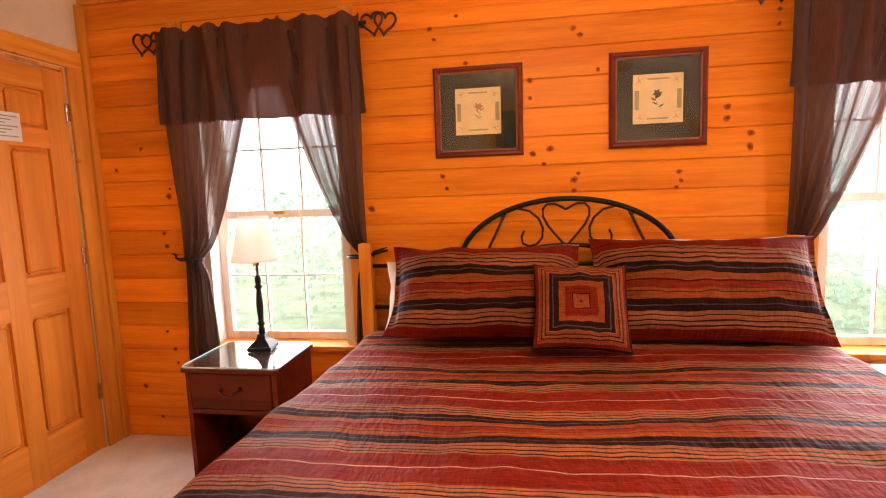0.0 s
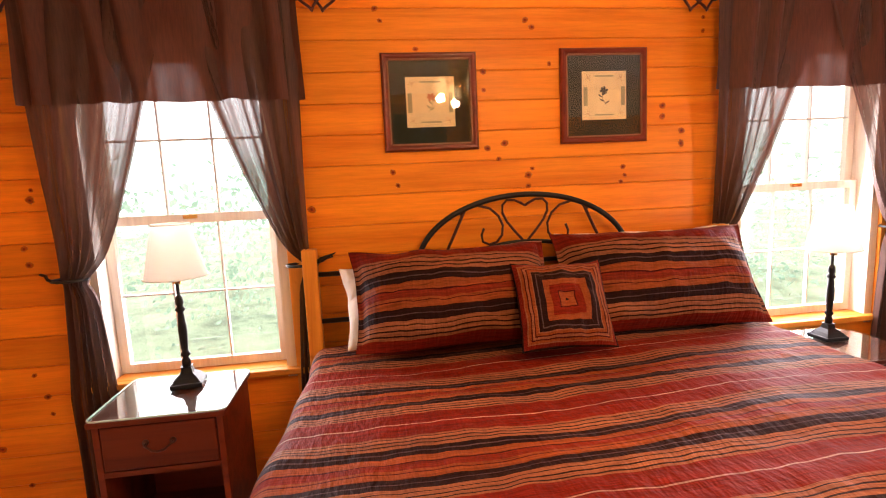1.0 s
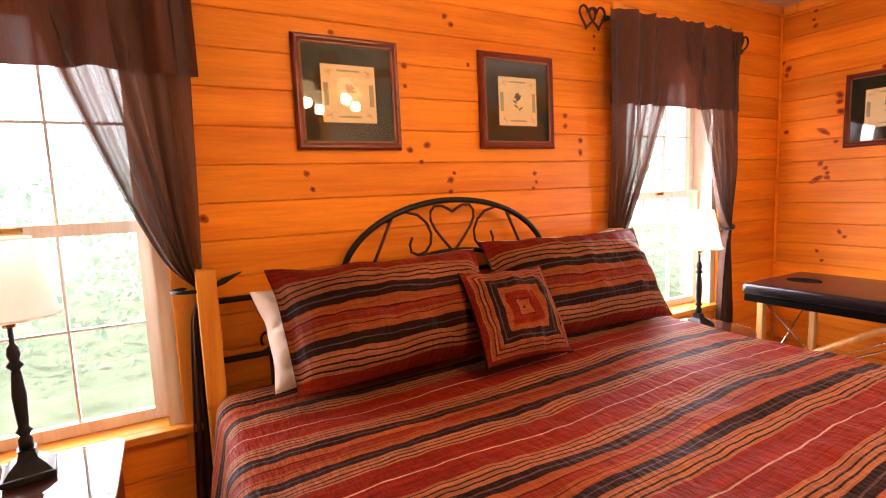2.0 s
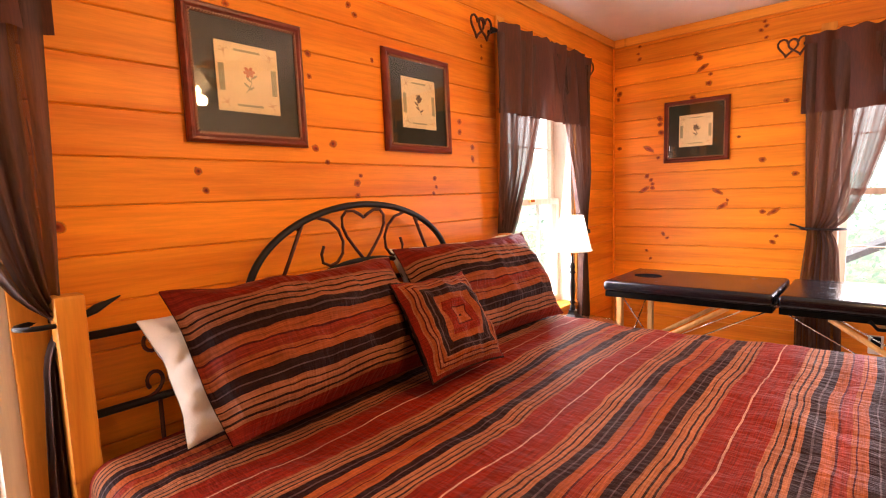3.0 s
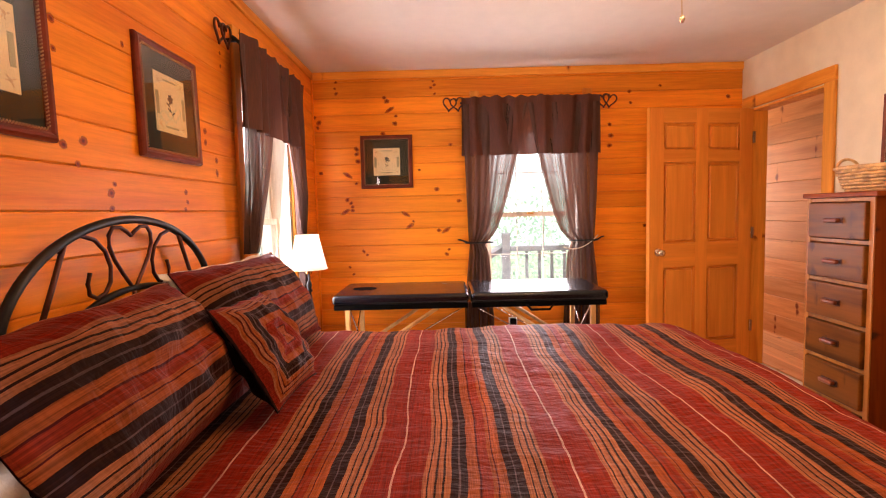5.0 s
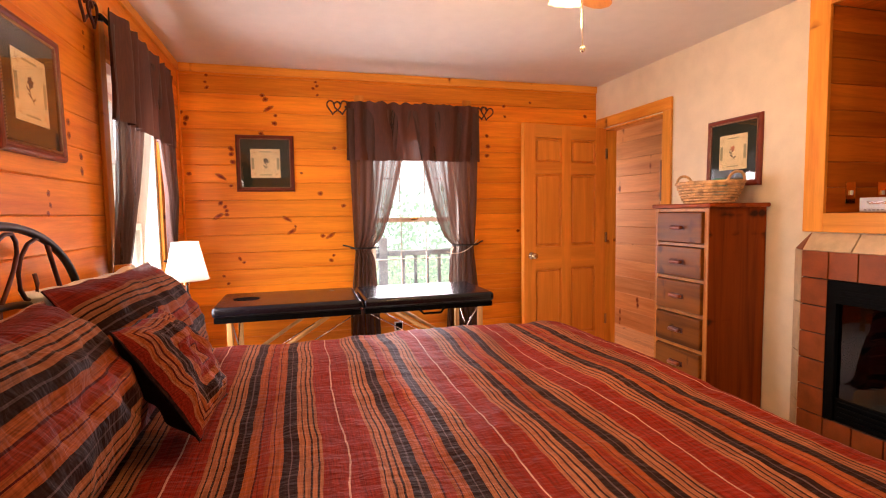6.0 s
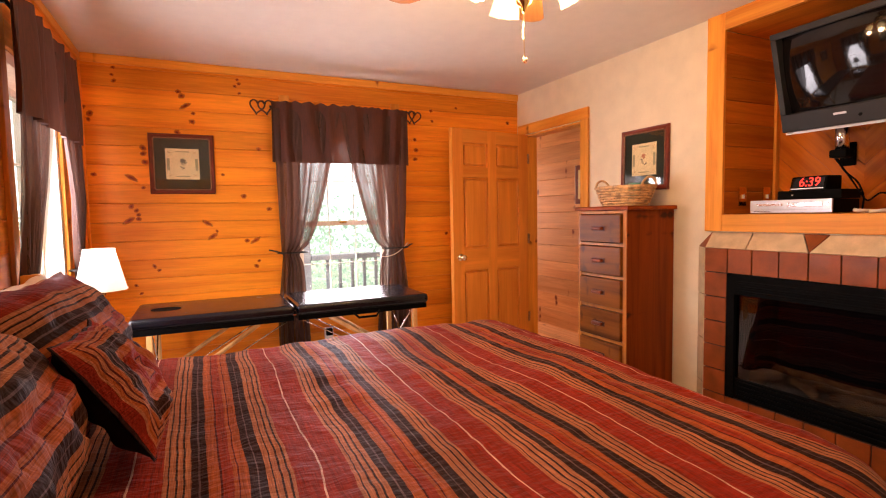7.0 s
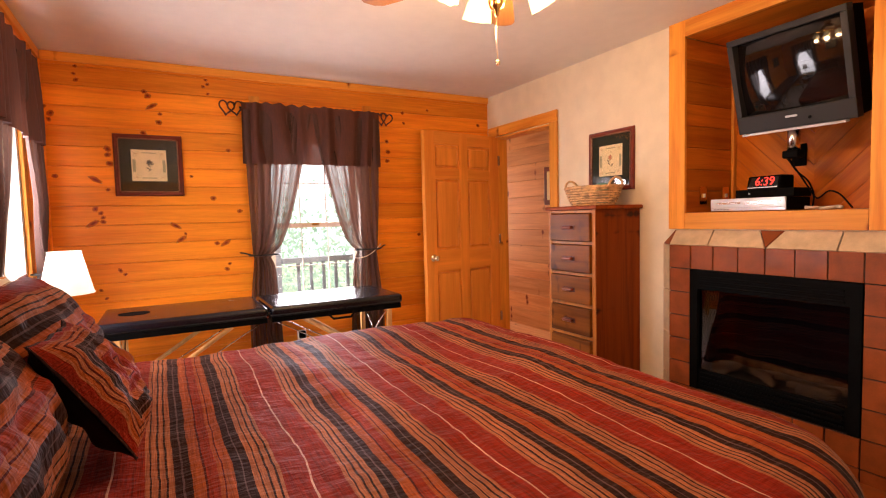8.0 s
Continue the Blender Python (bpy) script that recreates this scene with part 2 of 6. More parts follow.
def glassy(name, tint, cover):
    """A pane that one looks through, with a mirror-like gloss that grows towards the edge of sight."""
    m, n, l, b, mix, tr = see_through(name, tint, 0.03, cover)
    gl = node(n, "ShaderNodeBsdfGlossy", Roughness=0.02)
    l.new(gl.outputs[0], mix.inputs[2])
    lw = node(n, "ShaderNodeLayerWeight", Blend=0.5)
    pw = node(n, "ShaderNodeMath")
    pw.operation = "POWER"
    l.new(lw.outputs["Facing"], pw.inputs[0])
    pw.inputs[1].default_value = 4.0
    mr = node(n, "ShaderNodeMapRange", **{"To Min": cover, "To Max": 0.85})
    l.new(pw.outputs[0], mr.inputs[0])
    l.new(mr.outputs[0], mix.inputs[0])
    tr.inputs[0].default_value = (*tint, 1)
    return m


M_pane = glassy("window_glass", (0.97, 0.98, 0.98), 0.06)
M_top = glassy("plate_glass", (0.86, 0.93, 0.90), 0.08)
M_tube = plain("dark_screen_glass", (0.006, 0.005, 0.005), 0.02, vary=0.05)
M_smoke = glassy("fire_glass", (0.50, 0.50, 0.54), 0.06)


def shade_cloth(name, colour, glow, light):
    m, n, l, b = material(name)
    b.inputs["Base Color"].default_value = (*colour, 1)
    b.inputs["Roughness"].default_value = 0.8
    tl = n.new("ShaderNodeBsdfTranslucent")
    tl.inputs[0].default_value = (*colour, 1)
    mix = n.new("ShaderNodeMixShader")
    mix.inputs[0].default_value = 0.65
    l.new(b.outputs[0], mix.inputs[1])
    l.new(tl.outputs[0], mix.inputs[2])
    l.new(mix.outputs[0], n["Material Output"].inputs[0])
    if glow:
        b.inputs["Emission Color"].default_value = (*light, 1)
        b.inputs["Emission Strength"].default_value = glow
    return m


M_shade = shade_cloth("cream_lampshade", (0.95, 0.93, 0.87), 0, (1, 1, 1))
M_tulip = shade_cloth("lit_frosted_glass", (0.9, 0.85, 0.75), 2.4, (1.0, 0.72, 0.38))
M_led = shade_cloth("red_digits", (0.9, 0.05, 0.03), 6.0, (1.0, 0.05, 0.03))

# stripes of the bed linen: letter for a colour, number for a width
DYES = {"r": (0.235, 0.019, 0.007), "m": (0.255, 0.028, 0.010), "o": (0.33, 0.082, 0.020), "k": (0.027, 0.0085, 0.0070), "g": (0.115, 0.070, 0.068), "t": (0.37, 0.138, 0.060), "c": (0.58, 0.36, 0.24), "d": (0.085, 0.009, 0.007)}
STRIPES = "c1 r14 t2 k1 t3 k1 t3 k1 t3 k4 g1 k4 o5 d1 o2 m6 d1 o6 k4 g1 k4 t3 k1 t3 k1 t3 k1 t2 r16"


def striped(name, repeat, axis, square=False, depth=1.0):
    """Woven stripes across a local axis; square: stripes as nested squares round the middle."""
    m, n, l, b = material(name)
    tc, sep = n.new("ShaderNodeTexCoord"), n.new("ShaderNodeSeparateXYZ")
    l.new(tc.outputs["UV"], sep.inputs[0])
    wob = node(n, "ShaderNodeTexNoise", Scale=2.0, Detail=2.5)
    l.new(tc.outputs["Object"], wob.inputs["Vector"])
    if square:
        sides = []
        for i in range(2):
            a = node(n, "ShaderNodeMath")
            a.operation = "SUBTRACT"
            l.new(sep.outputs[i], a.inputs[0])
            a.inputs[1].default_value = 0.5
            c = n.new("ShaderNodeMath")
            c.operation = "ABSOLUTE"
            l.new(a.outputs[0], c.inputs[0])
            sides.append(c)
        v = n.new("ShaderNodeMath")
        v.operation = "MAXIMUM"
        l.new(sides[0].outputs[0], v.inputs[0])
        l.new(sides[1].outputs[0], v.inputs[1])
        base = v.outputs[0]
    else:
        base = sep.outputs[axis]
    ma = node(n, "ShaderNodeMath")
    ma.operation = "MULTIPLY_ADD"
    l.new(wob.outputs["Fac"], ma.inputs[0])
    ma.inputs[1].default_value = 0.050 if not square else 0.012
    l.new(base, ma.inputs[2])
    ripple = node(n, "ShaderNodeTexNoise", Scale=13.0, Detail=2.0)
    l.new(tc.outputs["Object"], ripple.inputs["Vector"])
    mb = node(n, "ShaderNodeMath")
    mb.operation = "MULTIPLY_ADD"
    l.new(ripple.outputs["Fac"], mb.inputs[0])
    mb.inputs[1].default_value = 0.006 if not square else 0.02
    l.new(ma.outputs[0], mb.inputs[2])
    sc = n.new("ShaderNodeMath")
    sc.operation = "DIVIDE"
    l.new(mb.outputs[0], sc.inputs[0])
    sc.inputs[1].default_value = repeat
    fr = n.new("ShaderNodeMath")
    fr.operation = "FRACT"
    l.new(sc.outputs[0], fr.inputs[0])
    text = STRIPES if not square else "k5 o11 d2 r12 o11 k9 g2 k6 t2 o4 d2 t4 d2 o4 t2 r6"
    words = [(w[0], int(w[1:])) for w in text.split()]
    total, at, stops = sum(w for _, w in words), 0.0, []
    for dye, w in words:
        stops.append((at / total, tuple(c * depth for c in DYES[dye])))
        at += w
    r = ramp(n, stops[:32], "CONSTANT")
    l.new(fr.outputs[0], r.inputs[0])
    slub = node(n, "ShaderNodeTexNoise", Scale=1.0, Detail=3.0)
    mp = n.new("ShaderNodeMapping")
    s = [16.0, 420.0, 420.0] if axis == 1 else [420.0, 16.0, 420.0]
    mp.inputs["Scale"].default_value = s
    l.new(tc.outputs["UV"], mp.inputs["Vector"])
    l.new(mp.outputs[0], slub.inputs["Vector"])
    rr = ramp(n, [(0.3, (0.60, 0.58, 0.58)), (0.72, (1.30, 1.30, 1.30))])
    l.new(slub.outputs["Fac"], rr.inputs[0])
    worn = node(n, "ShaderNodeTexNoise", Scale=3.0, Detail=4.0)
    l.new(tc.outputs["Object"], worn.inputs["Vector"])
    rw = ramp(n, [(0.3, (0.85, 0.85, 0.85)), (0.7, (1.1, 1.1, 1.1))])
    l.new(worn.outputs["Fac"], rw.inputs[0])
    col = mixer(n, l, "MULTIPLY", 1.0, r.outputs[0], rr.outputs[0])
    col = mixer(n, l, "MULTIPLY", 1.0, col, rw.outputs[0])
    yarn = node(n, "ShaderNodeTexNoise", Scale=1.0, Detail=2.0)
    ym = n.new("ShaderNodeMapping")
    ym.inputs["Scale"].default_value = (1.5, 110.0, 1.0)
    l.new(tc.outputs["UV"], ym.inputs["Vector"])
    l.new(ym.outputs[0], yarn.inputs["Vector"])
    ry = ramp(n, [(0.32, (0.74, 0.72, 0.72)), (0.68, (1.18, 1.18, 1.18))])
    l.new(yarn.outputs["Fac"], ry.inputs[0])
    col = mixer(n, l, "MULTIPLY", 1.0, col, ry.outputs[0])
    # ribs across the stripes: yarns catching and losing light, painted into the colour
    rib = node(n, "ShaderNodeTexNoise", Scale=1.0, Detail=1.5)
    rm = n.new("ShaderNodeMapping")
    rm.inputs["Scale"].default_value = (150.0, 15.0, 1.0)
    l.new(tc.outputs["UV"], rm.inputs["Vector"])
    l.new(rm.outputs[0], rib.inputs["Vector"])
    rx = ramp(n, [(0.34, (0.90, 0.88, 0.87)), (0.64, (1.05, 1.05, 1.05))])
    l.new(rib.outputs["Fac"], rx.inputs[0])
    col = mixer(n, l, "MULTIPLY", 1.0, col, rx.outputs[0])
    l.new(col, b.inputs["Base Color"])
    b.inputs["Roughness"].default_value = 0.62
    b.inputs["Specular IOR Level"].default_value = 0.07
    b.inputs["Sheen Weight"].default_value = 0.05
    b.inputs["Sheen Roughness"].default_value = 0.24
    b.inputs["Sheen Tint"].default_value = (1.0, 0.70, 0.64, 1)
    bp = node(n, "ShaderNodeBump", Strength=0.35, Distance=0.002)
    l.new(slub.outputs["Fac"], bp.inputs["Height"])
    # puckers across the weave
    puck = node(n, "ShaderNodeTexNoise", Scale=1.0, Detail=2.0)
    pm = n.new("ShaderNodeMapping")
    pm.inputs["Scale"].default_value = (58.0, 22.0, 1.0)
    l.new(tc.outputs["UV"], pm.inputs["Vector"])
    l.new(pm.outputs[0], puck.inputs["Vector"])
    b2 = node(n, "ShaderNodeBump", Strength=0.9, Distance=0.008)
    l.new(puck.outputs["Fac"], b2.inputs["Height"])
    l.new(bp.outputs[0], b2.inputs["Normal"])
    l.new(b2.outputs[0], b.inputs["Normal"])
    return m


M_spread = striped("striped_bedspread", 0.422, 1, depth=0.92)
# bedspread stripes dimmed, with the shams' weaker light put into the dyes
M_sham = striped("striped_sham_shaded", 0.422, 1, depth=0.70)
M_square = striped("nested_squares_cushion", 0.5, 1, True, 0.85)


def foliage(name):
    m, n, l, b = material(name)
    tc = n.new("ShaderNodeTexCoord")
    a = node(n, "ShaderNodeTexNoise", Scale=0.7, Detail=6.0, Roughness=0.7)
    l.new(tc.outputs["Object"], a.inputs["Vector"])
    # leaf greens raised well above natural, imitating glare in the colour
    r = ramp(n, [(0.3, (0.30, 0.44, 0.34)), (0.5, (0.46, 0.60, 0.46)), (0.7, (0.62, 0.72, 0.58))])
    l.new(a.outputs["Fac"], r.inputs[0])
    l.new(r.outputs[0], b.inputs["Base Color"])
    b.inputs["Roughness"].default_value = 0.8
    tl = n.new("ShaderNodeBsdfTranslucent")
    l.new(r.outputs[0], tl.inputs[0])
    mix = n.new("ShaderNodeMixShader")
    mix.inputs[0].default_value = 0.5
    l.new(b.outputs[0], mix.inputs[1])
    l.new(tl.outputs[0], mix.inputs[2])
    l.new(mix.outputs[0], n["Material Output"].inputs[0])
    return m


M_leaves = foliage("glare_pale_leaves")


def glow_view(name):
    """Self-lit distance: overexposed white sky above, washed-out woods below, painted as emission."""
    m, n, l, b = material(name)
    tc, sep = n.new("ShaderNodeTexCoord"), n.new("ShaderNodeSeparateXYZ")
    l.new(tc.outputs["Object"], sep.inputs[0])
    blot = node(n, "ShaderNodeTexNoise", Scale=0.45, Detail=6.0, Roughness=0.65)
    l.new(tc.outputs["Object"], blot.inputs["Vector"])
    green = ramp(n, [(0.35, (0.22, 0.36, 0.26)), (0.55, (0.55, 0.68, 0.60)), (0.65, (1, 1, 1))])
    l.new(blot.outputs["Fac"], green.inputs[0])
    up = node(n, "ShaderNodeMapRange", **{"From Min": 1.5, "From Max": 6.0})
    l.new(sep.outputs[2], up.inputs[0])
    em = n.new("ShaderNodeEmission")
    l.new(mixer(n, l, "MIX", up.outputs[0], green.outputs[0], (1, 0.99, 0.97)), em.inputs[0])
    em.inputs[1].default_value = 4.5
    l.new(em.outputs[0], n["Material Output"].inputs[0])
    return m


M_glow_view = glow_view("glowing_distance")
M_lawn = plain("lawn_grass", (0.34, 0.42, 0.26), 0.9, vary=0.35, scale=1.2)
M_siding = plain("log_siding", (0.34, 0.19, 0.09), 0.7, vary=0.2)

# ---- building helpers ----


def box(bm, x0, x1, y0, y1, z0, z1, bevel=0.0, segments=2):
    made = bmesh.ops.create_cube(bm, size=1.0)["verts"]
    for v in made:
        v.co = Vector(((x0 + x1) / 2 + v.co.x * (x1 - x0), (y0 + y1) / 2 + v.co.y * (y1 - y0), (z0 + z1) / 2 + v.co.z * (z1 - z0)))
    if bevel:
        edges = list({e for v in made for e in v.link_edges})
        bmesh.ops.bevel(bm, geom=edges, offset=bevel, segments=segments, profile=0.6, affect="EDGES")
    return bm


def solid(*boxes, bevel=0.0, segments=2):
    bm = bmesh.new()
    for b in boxes:
        box(bm, *b, bevel=bevel, segments=segments)
    return bm


def tube(bm, points, radius, sides=8, closed=False):
    """A round bar along a line of points."""
    pts = [Vector(p) for p in points]
    n, rings = len(pts), []
    up = Vector((0.13, 0.31, 0.94))
    for i, p in enumerate(pts):
        a = pts[(i - 1) % n] if closed or i else p
        b = pts[(i + 1) % n] if closed or i < n - 1 else p
        d = (b - a).normalized()
        s = d.cross(up)
        if s.length < 0.05:
            s = d.cross(Vector((1, 0, 0)))
        s.normalize()
        q = d.cross(s)
        r = radius[i] if isinstance(radius, list) else radius
        rings.append([bm.verts.new(p + (s * math.cos(k * math.tau / sides) + q * math.sin(k * math.tau / sides)) * r) for k in range(sides)])
    for i in range(n if closed else n - 1):
        a, b = rings[i], rings[(i + 1) % n]
        for k in range(sides):
            bm.faces.new((a[k], a[(k + 1) % sides], b[(k + 1) % sides], b[k]))
    if not closed:
        bm.faces.new(rings[0][::-1]), bm.faces.new(rings[-1])
    return bm


def turned(bm, profile, sides=20, at=(0, 0, 0), wave=0.0):
    """A turned form: rows of (radius, height) spun round the upright axis."""
    rings = []
    for r, z in profile:
        rings.append([bm.verts.new((at[0] + r * (1 + wave * math.cos(8 * k * math.tau / sides)) * math.cos(k * math.tau / sides), at[1] + r * (1 + wave * math.cos(8 * k * math.tau / sides)) * math.sin(k * math.tau / sides), at[2] + z)) for k in range(sides)])
    for a, b in zip(rings, rings[1:]):
        for k in range(sides):
            bm.faces.new((a[k], a[(k + 1) % sides], b[(k + 1) % sides], b[k]))
    return bm


def part(name, bm, mat, parent, label="", smooth=False, m=None):
    """Links a bmesh as one mesh object under a thing or under a part."""
    bmesh.ops.recalc_face_normals(bm, faces=bm.faces)
    data = bpy.data.meshes.new(name)
    bm.to_mesh(data)
    bm.free()
    data.materials.append(mat)
    if smooth:
        data.polygons.foreach_set("use_smooth", [True] * len(data.polygons))
    ob = new(name, data)
    ob.parent = parent
    if m is not None:
        ob.matrix_basis = m
    if label:
        ob["label"] = label
    return ob


def thing(name, label, category, m=None, group="", kind=""):
    ob = new(name)
    ob.empty_display_size = 0.1
    if m is not None:
        ob.matrix_basis = m
    return tagged(ob, label, category, group, kind)


def single(name, bm, mat, label, category, m=None, smooth=False, kind="", group=""):
    return tagged(part(name, bm, mat, None, "", smooth, m), label, category, group, kind)


def sheet(fn, nu, nv, uv=None):
    """A grid of faces from fn(u, v) with u and v from 0 to 1; uv: what to store as the cloth's own coordinates."""
    bm = bmesh.new()
    layer = bm.loops.layers.uv.new("UVMap")
    vs = [[bm.verts.new(fn(i / nu, j / nv)) for j in range(nv + 1)] for i in range(nu + 1)]
    for i in range(nu):
        for j in range(nv):
            f = bm.faces.new((vs[i][j], vs[i + 1][j], vs[i + 1][j + 1], vs[i][j + 1]))
            for lp, (a, b) in zip(f.loops, ((i, j), (i + 1, j), (i + 1, j + 1), (i, j + 1))):
                lp[layer].uv = uv(a / nu, b / nv) if uv else (a / nu, b / nv)
    return bm

# ---- the shell of the room ----
PITCH, THICK = 0.1335, 0.020


def wall_slab(name, along, fixed, span, holes, mat, label, height=TOP, depth=0.16, outward=1, low=0.0):
    """A wall with openings: along "x" or "y", its face at fixed, holes as (from, to, bottom, top)."""
    cuts = sorted({span[0], span[1], *[c for h in holes for c in h[:2]]})
    levels = sorted({low, height, *[c for h in holes for c in h[2:]]})
    bm = bmesh.new()
    f0, f1 = sorted((fixed, fixed + outward * depth))
    for a, b in zip(cuts, cuts[1:]):
        start = None
        runs = []
        for z0, z1 in zip(levels, levels[1:]):
            hole = any(h[0] < (a + b) / 2 < h[1] and h[2] < (z0 + z1) / 2 < h[3] for h in holes)
            if hole:
                start = None
            elif start is None:
                start = [z0, z1]
                runs.append(start)
            else:
                start[1] = z1
        for z0, z1 in runs:
            box(bm, *((a, b, f0, f1) if along == "x" else (f0, f1, a, b)), z0, z1)
    return single(name, bm, mat, label, "wall", kind="structure")


def board_mesh(length, width, thick=THICK):
    """A planed board with eased long edges: length along x, face towards -y."""
    e, g = 0.0040, 0.0006
    prof = [(0, g), (-thick + e, g), (-thick, g + e), (-thick, width - g - e), (-thick + e, width - g), (0, width - g)]
    bm = bmesh.new()
    ends = [[bm.verts.new((x, y, z)) for y, z in prof] for x in (0.0005, length - 0.0005)]
    for k in range(len(prof)):
        j = (k + 1) % len(prof)
        bm.faces.new((ends[0][k], ends[0][j], ends[1][j], ends[1][k]))
    bm.faces.new(ends[0][::-1]), bm.faces.new(ends[1])
    return bm


def clad(parent, span, holes, place, mat, first, pitch=PITCH, height=TOP):
    """Boards across a wall, cut round its openings; first: the height of the lowest joint."""
    z = first - pitch
    while z < height - 0.002:
        z0, z1 = max(z, 0.0), min(z + pitch, height)
        z += pitch
        if z1 - z0 < 0.004:
            continue
        open_here = sorted((h[0], h[1]) for h in holes if h[2] < z1 - 0.02 and h[3] > z0 + 0.02)
        at, runs = span[0], []
        for a, b in open_here:
            runs.append((at, a))
            at = b
        runs.append((at, span[1]))
        for a, b in runs:
            if b - a > 0.01:
                part("board", board_mesh(b - a, z1 - z0), mat, parent, m=place(a, z0))


CAS = 0.045
gap = lambda c: (c - HALF - CAS, c + HALF + CAS, SILL - 0.05, HEAD + 0.05)
holes_n = [gap(WIN_A), gap(WIN_B)]
wall_n = wall_slab("wall_north", "x", NORTH + 0.002, (WEST - 0.16, EAST + 0.16), holes_n, M_siding, "log cabin wall clad with knotty orange pine boards", depth=0.17)
clad(wall_n, (WEST, EAST), holes_n, lambda a, z: pose(a, NORTH + 0.002, z), M_wall_board, 0.121)
holes_e = [gap(WIN_C)]
wall_e = wall_slab("wall_east", "y", EAST + 0.002, (SOUTH, NORTH + 0.002), holes_e, M_siding, "log cabin wall clad with knotty orange pine boards", depth=0.17)
# boards on the east wall run from north to south
clad(wall_e, (-NORTH, -SOUTH), [(-h[1], -h[0], h[2], h[3]) for h in holes_e], lambda a, z: pose(EAST + 0.002, -a, z, 0, 0, -90), M_wall_board, 0.094)

DOOR_S = (1.935, 2.722, 0.0, 2.04)
NICHE = (-0.25, 0.695, 1.277, 2.345)
FIRE = (-0.251, 0.616, 0.2185, 0.941)
wall_slab("wall_south", "x", SOUTH, (WEST - 0.16, EAST + 0.16), [DOOR_S, (NICHE[0] - 0.02, NICHE[1] + 0.02, NICHE[2] - 0.02, NICHE[3] + 0.02), FIRE], M_cream, "cream painted plaster wall with a doorway and a niche", outward=-1, depth=0.12)
DOOR_W = (1.66, 2.44, 0.0, 2.04)
wall_slab("wall_west", "y", WEST, (SOUTH, NORTH), [DOOR_W], M_cream, "cream painted plaster wall with a closed pine door", outward=-1, depth=0.12)
single("floor", solid((WEST - 0.16, EAST + 0.17, SOUTH - 0.125, NORTH + 0.16, -0.12, 0.0), (0.8, 5.0, SOUTH - 1.5, SOUTH - 0.125, -0.12, 0.0)), M_carpet, "pale beige cut-pile carpet floor", "floor", kind="structure")
single("ceiling", solid((WEST - 0.16, EAST + 0.16, SOUTH - 0.12, NORTH + 0.17, TOP, TOP + 0.1)), M_ceiling, "flat white painted plaster ceiling", "ceiling", kind="structure")
single("roof", solid((WEST - 0.6, EAST + 0.6, SOUTH - 2.2, NORTH + 0.6, TOP + 0.12, TOP + 0.25)), M_siding, "plain timber roof deck above the ceiling", "roof", kind="structure")



def knot_stain(name):
    """A knot: a dark core in a reddish ring that fades into the board."""
    m, n, l, b = material(name)
    tc, info = n.new("ShaderNodeTexCoord"), n.new("ShaderNodeObjectInfo")
    flat = node(n, "ShaderNodeVectorMath")
    flat.operation = "MULTIPLY"
    l.new(tc.outputs["Object"], flat.inputs[0])
    flat.inputs[1].default_value = (1.0, 0.0, 1.0)
    far = n.new("ShaderNodeVectorMath")
    far.operation = "LENGTH"
    l.new(flat.outputs[0], far.inputs[0])
    rough = n.new("ShaderNodeTexNoise")
    rough.noise_dimensions = "4D"
    rough.inputs["Scale"].default_value = 1.6
    l.new(flat.outputs[0], rough.inputs["Vector"])
    turn = node(n, "ShaderNodeMath")
    turn.operation = "MULTIPLY"
    l.new(info.outputs["Random"], turn.inputs[0])
    turn.inputs[1].default_value = 40.0
    l.new(turn.outputs[0], rough.inputs["W"])
    dist = node(n, "ShaderNodeMath")
    dist.operation = "MULTIPLY_ADD"
    l.new(rough.outputs["Fac"], dist.inputs[0])
    dist.inputs[1].default_value = 0.7
    l.new(far.outputs["Value"], dist.inputs[2])
    r = ramp(n, [(0.50, (0.13, 0.016, 0.004)), (0.75, (0.32, 0.048, 0.006)), (1.0, (0.60, 0.14, 0.010))])
    l.new(dist.outputs[0], r.inputs[0])
    l.new(r.outputs[0], b.inputs["Base Color"])
    b.inputs["Roughness"].default_value = 0.45
    b.inputs["Specular IOR Level"].default_value = 0.2
    fade = node(n, "ShaderNodeMapRange", **{"From Min": 0.80, "From Max": 1.22, "To Min": 1.0, "To Max": 0.0})
    l.new(dist.outputs[0], fade.inputs[0])
    tr = n.new("ShaderNodeBsdfTransparent")
    mix = n.new("ShaderNodeMixShader")
    l.new(fade.outputs[0], mix.inputs[0])
    l.new(tr.outputs[0], mix.inputs[1])
    l.new(b.outputs[0], mix.inputs[2])
    l.new(mix.outputs[0], n["Material Output"].inputs[0])
    return m


M_knot = knot_stain("pine_knot")
kb = bmesh.new()
turned(kb, [(1.0, 0.0), (0.7, 0.0006), (0.35, 0.0010), (0.0, 0.0012)], 14)
for v in kb.verts:
    v.co = Vector((v.co.x, -v.co.z, v.co.y))
bmesh.ops.remove_doubles(kb, verts=kb.verts, dist=1e-5)
KNOT = bpy.data.meshes.new("knot")
kb.to_mesh(KNOT)
kb.free()
KNOT.materials.append(M_knot)
